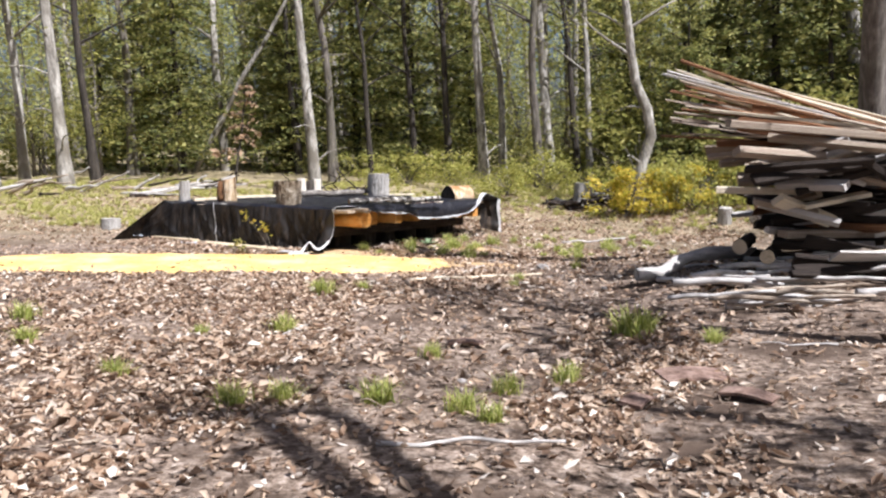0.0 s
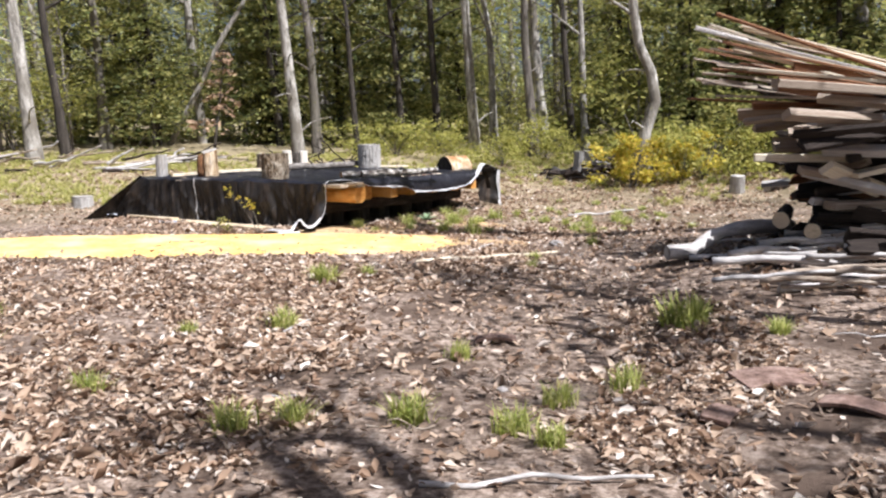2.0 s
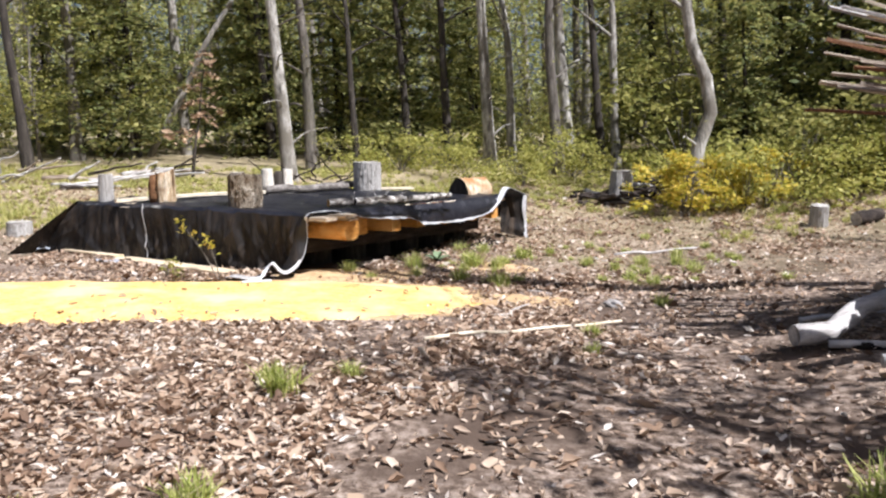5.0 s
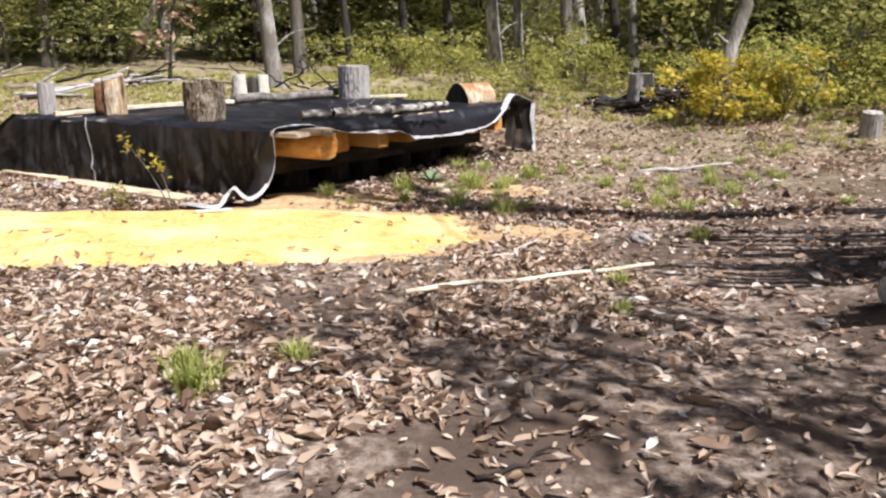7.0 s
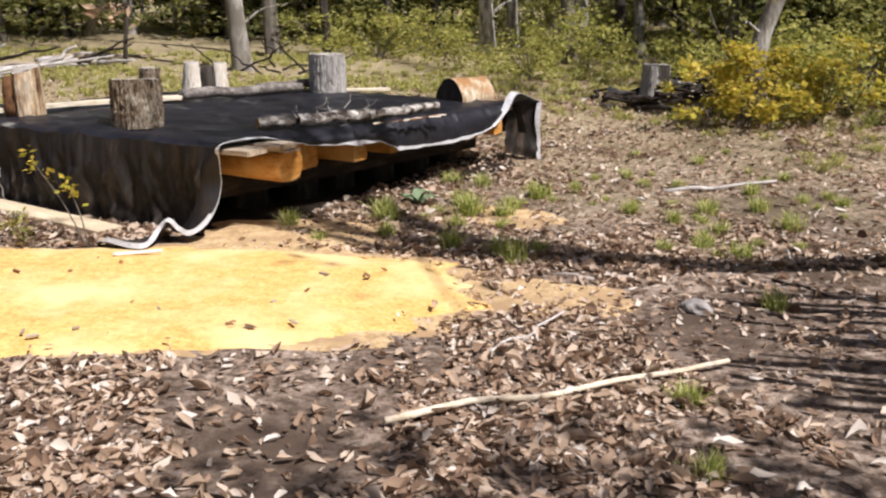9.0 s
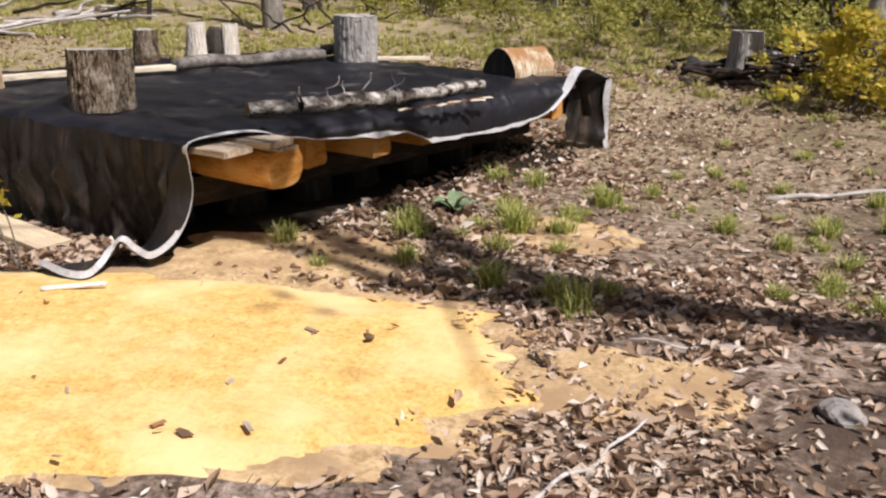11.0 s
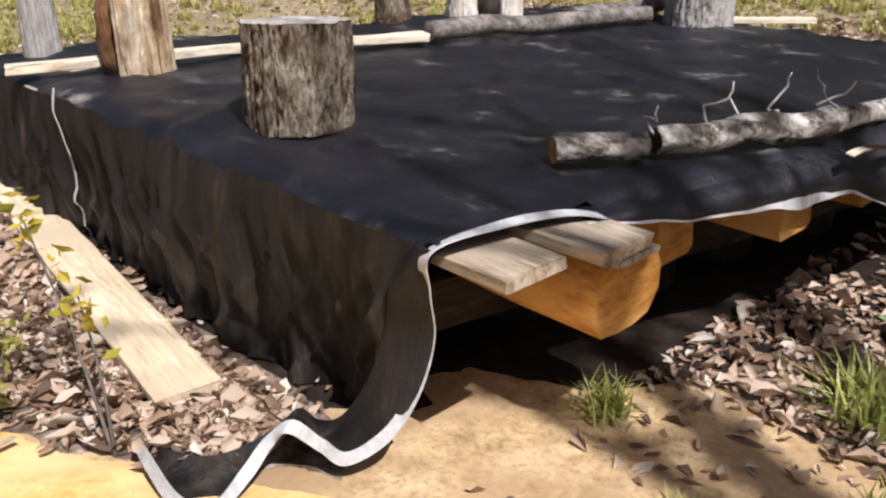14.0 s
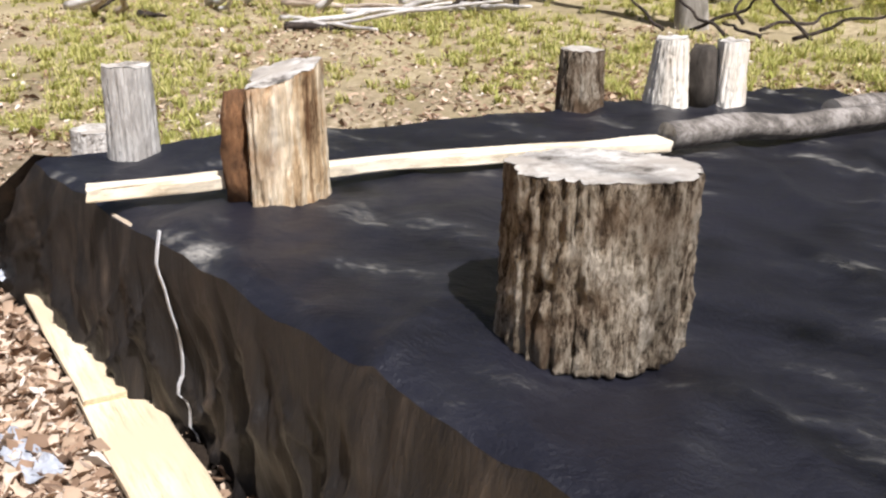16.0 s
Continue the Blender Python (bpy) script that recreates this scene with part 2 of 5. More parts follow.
NEEDLES_DEAD = leafy("dead_rusty_needles", [(0.0, (0.26, 0.16, 0.09)), (1.0, (0.62, 0.45, 0.30))], 0.3)
GRASS = leafy("spring_grass", [(0.0, (0.24, 0.29, 0.06)), (0.5, (0.45, 0.48, 0.13)), (0.8, (0.64, 0.62, 0.24)), (1.0, (0.78, 0.70, 0.44))], 0.45)
LEAF_WEED = surface("dull_green_weed_leaf", [(0.35, (0.14, 0.20, 0.10)), (0.6, (0.22, 0.29, 0.16)), (0.75, (0.32, 0.38, 0.24))], (40, 40, 40), 0.6, 0.3, spec=0.3)
GRASS_DRY = leafy("yellowing_grass", [(0.0, (0.26, 0.28, 0.06)), (0.5, (0.46, 0.45, 0.13)), (1.0, (0.66, 0.58, 0.28))], 0.35)
BARK_BROWN = surface("reddish_brown_bark", [(0.3, (0.10, 0.06, 0.045)), (0.5, (0.24, 0.155, 0.12)), (0.7, (0.40, 0.29, 0.235))], (12, 12, 12), 0.9, 0.8, bump_dist=0.015)
CLOTH = surface("pale_cloth", [(0.3, (0.28, 0.30, 0.34)), (0.7, (0.50, 0.52, 0.56))], (14, 14, 14), 0.8, 0.4, bump_dist=0.01)
WHITE_STICK = surface("peeled_white_wood", [(0.3, (0.68, 0.66, 0.62)), (0.7, (0.85, 0.84, 0.80))], (5, 25, 25), 0.6, 0.3)
STONE = surface("grey_fieldstone", [(0.3, (0.20, 0.18, 0.165)), (0.7, (0.44, 0.41, 0.38))], (9, 9, 9), 0.9, 0.6, bump_dist=0.01)

# ---- mesh helpers ----
rnd = random.Random(7)
gen = np.random.default_rng(11)


def mesh_of(name, verts, faces, mat, smooth=False):
    me = bpy.data.meshes.new(name)
    me.from_pydata(verts if isinstance(verts, list) else verts.tolist(), [], faces if isinstance(faces, list) else faces.tolist())
    me.materials.append(mat)
    if smooth:
        me.polygons.foreach_set("use_smooth", np.ones(len(me.polygons), bool))
    me.update()
    return me


def thing(name, x, y, z, label, category, group="", rz=0.0, rx=0.0, ry=0.0, kind=""):
    ob = new(name)
    ob.matrix_basis = pose(x, y, z, rx, ry, rz)
    ob.empty_display_size = 0.05
    return tagged(ob, label, category, group, kind)


def part(name, data, parent, label="", m=None):
    ob = new(name, data)
    ob.parent = parent
    if m is not None:
        ob.matrix_basis = m
    if label:
        tagged(ob, label)
    return ob


def solo(name, data, m, label, category, group="", kind=""):
    ob = new(name, data)
    ob.matrix_basis = m
    return tagged(ob, label, category, group, kind)


def ground_height(x, y):
    a = 0.09 * np.clip(y - 8.7, 0, 4) + 0.06 * np.clip(y - 12.7, 0, 10)
    b = 0.07 * np.clip(x - 2.0, 0, 6)
    mound = 0.14 * np.exp(-((x - 3.8) / 1.3) ** 2 - ((y - 3.9) / 1.5) ** 2)
    rise = 0.13 * np.exp(-((x + 0.6) / 1.7) ** 2 - ((y - 2.35) / 0.95) ** 2)
    return a + b + mound + rise


def bumps(x, y):
    return 0.018 * noise.noise((x * 0.9, y * 0.9, 0.3)) + 0.008 * noise.noise((x * 3.1, y * 3.1, 4.0))


def gz(x, y):
    return float(ground_height(np.float64(x), np.float64(y))) + bumps(x, y)


def tube(path, radii, seg=14, rough=0.0, freq=3.0, seed=0.0, ridges=0):
    """Side of a tapering stem along a path: verts, faces and the two end rings."""
    pts = [Vector(p) for p in path]
    verts, faces, side = [], [], None
    for i, p in enumerate(pts):
        along = (pts[min(i + 1, len(pts) - 1)] - pts[max(i - 1, 0)]).normalized()
        side = along.orthogonal().normalized() if side is None else (side - along * side.dot(along)).normalized()
        up = along.cross(side)
        for k in range(seg):
            a = 2 * math.pi * k / seg
            d = side * math.cos(a) + up * math.sin(a)
            r = radii[i]
            if rough:
                r *= 1 + rough * noise.noise((p + d * 0.8) * freq + Vector((seed, seed * 2, 0)))
            if ridges:
                r *= 1 + 0.055 * noise.noise(Vector((math.cos(a) * ridges, math.sin(a) * ridges, i * 0.35 + seed)))
            verts.append(p + d * r)
    n = len(pts)
    for i in range(n - 1):
        for k in range(seg):
            faces.append((i * seg + k, i * seg + (k + 1) % seg, (i + 1) * seg + (k + 1) % seg, (i + 1) * seg + k))
    return verts, faces, list(range(seg)), list(range((n - 1) * seg, n * seg))


def joined(chunks):
    verts, faces = [], []
    for v, f in chunks:
        o = len(verts)
        verts += [tuple(p) for p in v]
        faces += [tuple(i + o for i in q) for q in f]
    return verts, faces


def stem_mesh(name, path, radii, mat, end_mat=None, seg=14, rough=0.12, freq=3.0, seed=0.0, ridges=0):
    v, f, a, b = tube(path, radii, seg, rough, freq, seed, ridges)
    n = len(f)
    f = f + [tuple(reversed(a)), tuple(b)]
    me = mesh_of(name, [tuple(p) for p in v], f, mat, True)
    if end_mat:
        me.materials.append(end_mat)
    for q in (n, n + 1):
        me.polygons[q].use_smooth = False
        me.polygons[q].material_index = 1 if end_mat else 0
    return me


def plank_mesh(name, lx, ly, lz, mat, seed=0, wave=0.0, cuts=10, bend=0.0):
    """A rough-sawn board along x with worn, uneven edges, its underside at z = 0."""
    prof = [(-0.5, 0.12), (-0.5, 0.88), (-0.46, 1.0), (0.46, 1.0), (0.5, 0.88), (0.5, 0.12), (0.46, 0.0), (-0.46, 0.0)]
    verts, faces = [], []
    for i in range(cuts + 1):
        u = i / cuts
        for j, (py, pz) in enumerate(prof):
            side = 1 if py > 0 else -1
            w = ly * (1 + wave * noise.noise((u * lx * 3.0, side * 3.0, seed * 1.7)))
            x = (u - 0.5) * lx + (0.012 * noise.noise((py * 9, pz * 5, seed)) if i in (0, cuts) else 0)
            y = py * w + 0.006 * noise.noise((u * lx * 5, j, seed))
            z = pz * lz + bend * math.sin(u * math.pi) + 0.004 * noise.noise((u * lx * 2.2, 7, seed))
            verts.append((x, y, z))
    for i in range(cuts):
        for j in range(8):
            faces.append((i * 8 + j, (i + 1) * 8 + j, (i + 1) * 8 + (j + 1) % 8, i * 8 + (j + 1) % 8))
    faces += [tuple(range(8)), tuple(reversed(range(cuts * 8, cuts * 8 + 8)))]
    return mesh_of(name, verts, faces, mat)


def leaf_cloud(centres, size, spread=0.35, flat=0.0, aspect=0.55, curl=0.25):
    """Many small bent leaves: verts and triangles."""
    n = len(centres)
    a = gen.uniform(0, 2 * np.pi, n)
    tilt = gen.normal(0, 1, (n, 3)) * (1 - flat) + np.array([0, 0, 1.0])
    nrm = tilt / np.linalg.norm(tilt, axis=1)[:, None]
    ref = np.stack([np.cos(a), np.sin(a), 0 * a], 1)
    ax = ref - nrm * (ref * nrm).sum(1)[:, None]
    ax /= np.linalg.norm(ax, axis=1)[:, None] + 1e-9
    ay = np.cross(nrm, ax)
    s = (size * (1 + spread * gen.normal(0, 1, n))).clip(size * 0.35, size * 2.2)[:, None]
    w = aspect * gen.uniform(0.6, 1.3, n)[:, None]
    c = (curl * gen.uniform(-0.6, 1.2, n))[:, None]
    p = np.stack([centres - ax * s * 0.5 + nrm * s * c * 0.4, centres + ax * s * 0.5 + nrm * s * c, centres + ay * s * w * 0.5 + nrm * s * c * 0.7,
                  centres - ay * s * w * 0.5 + nrm * s * c * 0.7, centres], 1).reshape(-1, 3)
    o = np.arange(n)[:, None, None] * 5
    tris = (o + np.array([[0, 3, 4], [4, 3, 1], [0, 4, 2], [4, 1, 2]])[None]).reshape(-1, 3)
    return p, tris


def blade_tuft(n, reach, height, seed, width=0.006):
    """Grass blades rising from one root, each bent outwards."""
    r = random.Random(seed)
    verts, faces = [], []
    for _ in range(n):
        a, lean, h = r.uniform(0, 6.283), r.uniform(0.05, 1.0) * reach, height * r.uniform(0.5, 1.1)
        bx, by = r.gauss(0, reach * 0.25), r.gauss(0, reach * 0.25)
        dx, dy = math.cos(a), math.sin(a)
        o = len(verts)
        for s, w in ((0, 1.0), (0.55, 0.8), (1.0, 0.12)):
            x, y, z = bx + dx * lean * s * s, by + dy * lean * s * s, h * (s - 0.25 * s * s * lean / reach) - 0.01
            verts += [(x - dy * width * w, y + dx * width * w, z), (x + dy * width * w, y - dx * width * w, z)]
        faces += [(o, o + 1, o + 3, o + 2), (o + 2, o + 3, o + 5, o + 4)]
    return verts, faces


def litter_cloud(centres, size):
    """Fallen leaves with six-sided outlines, curled along the spine."""
    n = len(centres)
    a = gen.uniform(0, 2 * np.pi, n)
    tilt = gen.normal(0, 0.34, (n, 3)) + np.array([0, 0, 1.0])
    nrm = tilt / np.linalg.norm(tilt, axis=1)[:, None]
    ref = np.stack([np.cos(a), np.sin(a), 0 * a], 1)
    ax = ref - nrm * (ref * nrm).sum(1)[:, None]
    ax /= np.linalg.norm(ax, axis=1)[:, None]
    ay = np.cross(nrm, ax)
    s = (size * np.exp(gen.normal(0, 0.38, n))).clip(size * 0.4, size * 2.0)[:, None]
    c = (0.36 * gen.uniform(-0.5, 1.4, n))[:, None]
    pts = [centres]
    for x, y, z in ((-0.58, 0.0, 0.5), (-0.20, -0.20, 1.0), (0.22, -0.24, 1.2), (0.60, 0.03, 0.7), (0.20, 0.21, 1.2), (-0.24, 0.23, 1.0)):
        j = gen.uniform(0.45, 1.35, n)[:, None]
        pts.append(centres + ax * s * x * j + ay * s * y * j + nrm * s * c * z * gen.uniform(0.3, 1.3, n)[:, None])
    p = np.stack(pts, 1).reshape(-1, 3)
    o = np.arange(n)[:, None, None] * 7
    tris = (o + np.array([[0, 1, 2], [0, 2, 3], [0, 3, 4], [0, 4, 5], [0, 5, 6], [0, 6, 1]])[None]).reshape(-1, 3)
    return p, tris


# ---- ground ----
DECK_A, DECK_B, DECK_C, DECK_D = Vector((-1.52, 6.22)), Vector((0.30, 9.30)), Vector((-2.55, 10.35)), Vector((-4.52, 7.24))
DECK_Z = 0.63


def deck_point(u, v):
    """On the platform: u from the near corner along its long front, v along its open side."""
    return DECK_A * (1 - u) * (1 - v) + DECK_D * u * (1 - v) + DECK_B * (1 - u) * v + DECK_C * u * v


def build_ground():
    def steps(lo, hi, fine_lo, fine_hi, d):
        far_lo = [fine_lo - 3 * 1.7 ** k for k in range(11) if fine_lo - 3 * 1.7 ** k > lo] + [lo]
        far_hi = [fine_hi + 3 * 1.7 ** k for k in range(11) if fine_hi + 3 * 1.7 ** k < hi] + [hi]
        return np.array(sorted(far_lo) + list(np.arange(fine_lo, fine_hi + 1e-6, d)) + sorted(far_hi))

    xs, ys = steps(-500, 500, -9, 9, 0.15), steps(-500, 700, -8, 26, 0.15)
    gx, gy = np.meshgrid(xs, ys)
    z = ground_height(gx, gy)
    flat = [(float(x), float(y), float(h) + (bumps(x, y) if abs(x) < 9 and -8 < y < 26 else 0)) for x, y, h in zip(gx.ravel(), gy.ravel(), z.ravel())]
    nx, ny = len(xs), len(ys)
    i = (np.arange(ny - 1)[:, None] * nx + np.arange(nx - 1)[None]).ravel()
    faces = np.stack([i, i + 1, i + nx + 1, i + nx], 1)
    ob = new("ground", mesh_of("ground", flat, faces, SOIL, True))
    tagged(ob, "brown clearing floor of soil and leaf litter", "ground", kind="structure")


build_ground()


def sand_edge(a):
    """Reach of the sand from its middle, by direction."""
    dx, dy = math.cos(a), math.sin(a)
    long = ((abs(dx) / 3.2) ** 2.7 + (abs(dy) / 0.96) ** 2.7) ** (-1 / 2.7)
    return long * (1 + 0.07 * noise.noise((dx * 3 * long, dy * 3 * long, 2)) + 0.045 * noise.noise((dx * 9 * long, dy * 9 * long, 5)))


SAND_MID, SAND_TURN = Vector((-2.78, 4.88)), radians(10.5)


def in_sand(x, y, grow=1.0):
    d = Vector((x, y)) - SAND_MID
    c, s = math.cos(-SAND_TURN), math.sin(-SAND_TURN)
    d = Vector((d.x * c - d.y * s, d.x * s + d.y * c))
    return d.length < sand_edge(math.atan2(d.y, d.x)) * grow


def build_sand(grow=1.0, lift=0.0, mat=None, label="orange-yellow sand spread in a thin layer on the ground"):
    mat = mat or SAND
    verts, faces, seg, rings = [], [], 420, 22
    for r in range(rings + 1):
        for k in range(seg):
            a = 2 * math.pi * k / seg
            reach = sand_edge(a) * r / rings * (grow + (0.10 * noise.noise((math.cos(a) * 9, math.sin(a) * 9, 4)) if grow > 1 else 0))
            x, y = reach * math.cos(a), reach * math.sin(a)
            c, s = math.cos(SAND_TURN), math.sin(SAND_TURN)
            px, py = x * c - y * s, x * s + y * c
            wx, wy = px + SAND_MID.x, py + SAND_MID.y
            t = r / rings
            h = (0.035 + lift) * min(1, (1 - t) * 3.0) ** 0.7 - 0.014 * t ** 8
            h += (0.010 * noise.noise((wx * 5, wy * 5, 0)) + 0.006 * noise.noise((wx * 14, wy * 14, 3))) * (1 - t ** 8)
            verts.append((px, py, bumps(wx, wy) + h + 0.004))
    for r in range(rings):
        for k in range(seg):
            faces.append((r * seg + k, r * seg + (k + 1) % seg, (r + 1) * seg + (k + 1) % seg, (r + 1) * seg + k))
    faces = [tuple(reversed(f)) for f in faces if f[0] != f[3]]
    ob = solo("sand_spread", mesh_of("sand", verts, faces, mat, True), pose(SAND_MID.x, SAND_MID.y, 0), label, "sand")
    return ob


build_sand()
build_sand(1.10, -0.025, SANDY, "brown sandy soil along the rim of bright sand")


def build_sandy_patch(x0, y0, r, seed):
    verts, faces, seg, rings = [], [], 120, 8
    for q in range(rings + 1):
        for k in range(seg):
            a = 2 * math.pi * k / seg
            d = r * q / rings * (1 + 0.30 * noise.noise((math.cos(a) * 1.6, math.sin(a) * 1.6, seed)) + 0.10 * noise.noise((math.cos(a) * 7, math.sin(a) * 7, seed)))
            x, y = d * math.cos(a) * 1.3, d * math.sin(a) * 0.8
            verts.append((x, y, bumps(x0 + x, y0 + y) + 0.012 * (1 - (q / rings) ** 4) - 0.003 * (q / rings) ** 6))
    for q in range(rings):
        for k in range(seg):
            faces.append((q * seg + k, (q + 1) * seg + k, (q + 1) * seg + (k + 1) % seg, q * seg + (k + 1) % seg))
    solo("sand_spread", mesh_of("sandy_patch", verts, faces, SANDY, True), pose(x0, y0, float(ground_height(x0, y0))), "thin tan sand mixed with soil beside the platform", "sand")


build_sandy_patch(-1.12, 6.42, 0.66, 3)
build_sandy_patch(0.62, 5.35, 0.42, 8)
build_sandy_patch(0.20, 7.2, 0.45, 5)

# ---- platform under the tarp ----
FRONT = (DECK_D - DECK_A).normalized()
SIDE = (DECK_B - DECK_A).normalized()
FRONT_DEG = math.degrees(math.atan2(FRONT.y, FRONT.x))


def build_platform():
    deck = thing("timber_platform", DECK_A.x, DECK_A.y, 0, "low rough platform of orange timber under a black tarp", "platform")
    beam = plank_mesh("beam", 2.95, 0.19, 0.20, TIMBER, 3, 0.05, 14)
    first_beam = stem_mesh("beam", [(-1.475 + 0.02 * (i == 0) + i * 0.295, 0.006 * math.sin(i * 1.7), 0.10) for i in range(11)], [0.145 + 0.006 * math.sin(i * 2.1) for i in range(11)], TIMBER, TIMBER, 12, 0.10, 4.0, 2)
    for q in first_beam.vertices:
        q.co.z = 0.10 + max(-0.105, min(0.105, (q.co.z - 0.10) * 0.9))
    # dark bark on the blocks helps paint the shade under the platform
    block = stem_mesh("block", [(0, 0, 0), (0, 0, 0.19), (0, 0, 0.36)], [0.17, 0.165, 0.16], TRUNK_DARK, TIMBER, 14)
    length = (DECK_B - DECK_A).length
    for k in range(7):
        v = (0.46 if k == 0 else 0.42 + k * 0.49) / length
        out = 0.17 if k == 0 else rnd.uniform(-0.10, 0.03)
        end = SIDE * (v * length) - FRONT * out
        mid = end + FRONT * 1.475
        part("beam", first_beam if k == 0 else beam, deck, m=pose(mid.x, mid.y, 0.355, 0, 0, FRONT_DEG + rnd.uniform(-1, 1)))
        for reach in (0.95 if k == 0 else 0.6, 2.4):
            foot = end + FRONT * reach
            part("block", block, deck, m=pose(foot.x, foot.y, 0.0, 0, 0, rnd.uniform(0, 360)))
    boards = [plank_mesh("board", 3.0, 0.205, 0.036, BOARD, s, 0.03, 12) for s in (1, 2, 3)]
    for k in range(16):
        v = 0.115 + k * 0.222
        out = (0.185, 0.215, 0.03)[k] if k < 3 else rnd.uniform(-0.08, 0.0)
        mid = SIDE * v - FRONT * out + FRONT * 1.5
        part("board", boards[k % 3], deck, m=pose(mid.x, mid.y, 0.572 + (0.012 if k == 1 else 0), 0, 0, FRONT_DEG + (1.5 if k == 1 else rnd.uniform(-0.6, 0.6))))
    for k, (v, out) in enumerate(((0.17, 0.12), (0.44, 0.19))):
        mid = SIDE * v - FRONT * out + FRONT * 0.3
        part("board", plank_mesh("short_board", 0.6, 0.17, 0.018, BOARD, 9 + k, 0.05, 6), deck, m=pose(mid.x, mid.y, 0.556, 0, 0, FRONT_DEG + 4 - 6 * k))
    # rails take PILE_DARK, not timber orange, to paint shade behind the open side
    rail = plank_mesh("rail", 3.3, 0.15, 0.16, PILE_DARK, 21, 0.1, 12)
    for reach in (0.42, 2.5):
        mid = SIDE * (length * 0.5) + FRONT * reach
        part("rail", rail, deck, m=pose(mid.x, mid.y, 0.192, 0, 0, math.degrees(math.atan2(SIDE.y, SIDE.x))))
    return deck


build_platform()


def build_under_shade():
    """Sheet of earth under the platform, its near-black colour standing in for shade."""
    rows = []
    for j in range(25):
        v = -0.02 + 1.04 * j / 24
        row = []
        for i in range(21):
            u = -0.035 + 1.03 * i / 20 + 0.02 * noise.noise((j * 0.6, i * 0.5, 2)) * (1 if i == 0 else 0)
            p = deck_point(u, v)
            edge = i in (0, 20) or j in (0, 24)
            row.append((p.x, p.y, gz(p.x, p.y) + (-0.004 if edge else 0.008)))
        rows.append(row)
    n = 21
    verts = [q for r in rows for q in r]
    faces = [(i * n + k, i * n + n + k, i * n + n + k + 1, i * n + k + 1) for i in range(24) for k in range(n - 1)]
    solo("bare_earth", mesh_of("bare_earth", verts, faces, UNDER_SHADE, True), pose(0, 0, 0), "earth darkened to paint the shade under the platform", "soil")


build_under_shade()


def top_z(u, v):
    p = deck_point(u, v)
    z = DECK_Z + 0.012 + 0.022 * noise.noise((p.x * 1.7, p.y * 1.7, 1)) + 0.013 * noise.noise((p.x * 5.5, p.y * 3.5, 8)) + 0.005 * noise.noise((p.x * 15, p.y * 11, 2))
    ridge = noise.noise((p.x * 2.2 + p.y * 1.1, p.y * 0.5 - p.x * 0.3, 3))
    return z + 0.016 * max(0, 1 - abs(ridge) * 9)


def ribbon(points, width_dirs, thick=0.0018):
    """A band with a little thickness along a line."""
    pts = [Vector(p) for p in points]
    verts, faces = [], []
    for i, p in enumerate(pts):
        along = (pts[min(i + 1, len(pts) - 1)] - pts[max(i - 1, 0)]).normalized()
        w = Vector(width_dirs[i] if isinstance(width_dirs, list) else width_dirs)
        n = along.cross(w).normalized() * thick
        verts += [p + n, p + w + n, p + w - n, p - n]
    for i in range(len(pts) - 1):
        for k in range(4):
            faces.append((i * 4 + k, i * 4 + (k + 1) % 4, i * 4 + 4 + (k + 1) % 4, i * 4 + 4 + k))
    faces += [(3, 2, 1, 0), tuple(range(len(pts) * 4 - 4, len(pts) * 4))]
    return [tuple(v) for v in verts], faces


def smooth_line(ctrl, n):
    """A smooth line through control points."""
    pts, out = [Vector(p) for p in ctrl], []
    for i in range(n + 1):
        t = i / n * (len(pts) - 1)
        k = min(int(t), len(pts) - 2)
        f = t - k
        p0, p1, p2, p3 = pts[max(k - 1, 0)], pts[k], pts[k + 1], pts[min(k + 2, len(pts) - 1)]
        out.append(0.5 * (2 * p1 + (p2 - p0) * f + (2 * p0 - 5 * p1 + 4 * p2 - p3) * f * f + (3 * p1 - p0 - 3 * p2 + p3) * f ** 3))
    return out


def sheet_mesh(name, rows, mat):
    """A sheet from rows of equally many points, given a little thickness."""
    n = len(rows[0])
    verts = [tuple(p) for r in rows for p in r]
    faces = [(i * n + k, i * n + k + 1, i * n + n + k + 1, i * n + n + k) for i in range(len(rows) - 1) for k in range(n - 1)]
    return mesh_of(name, verts, faces, mat, True)


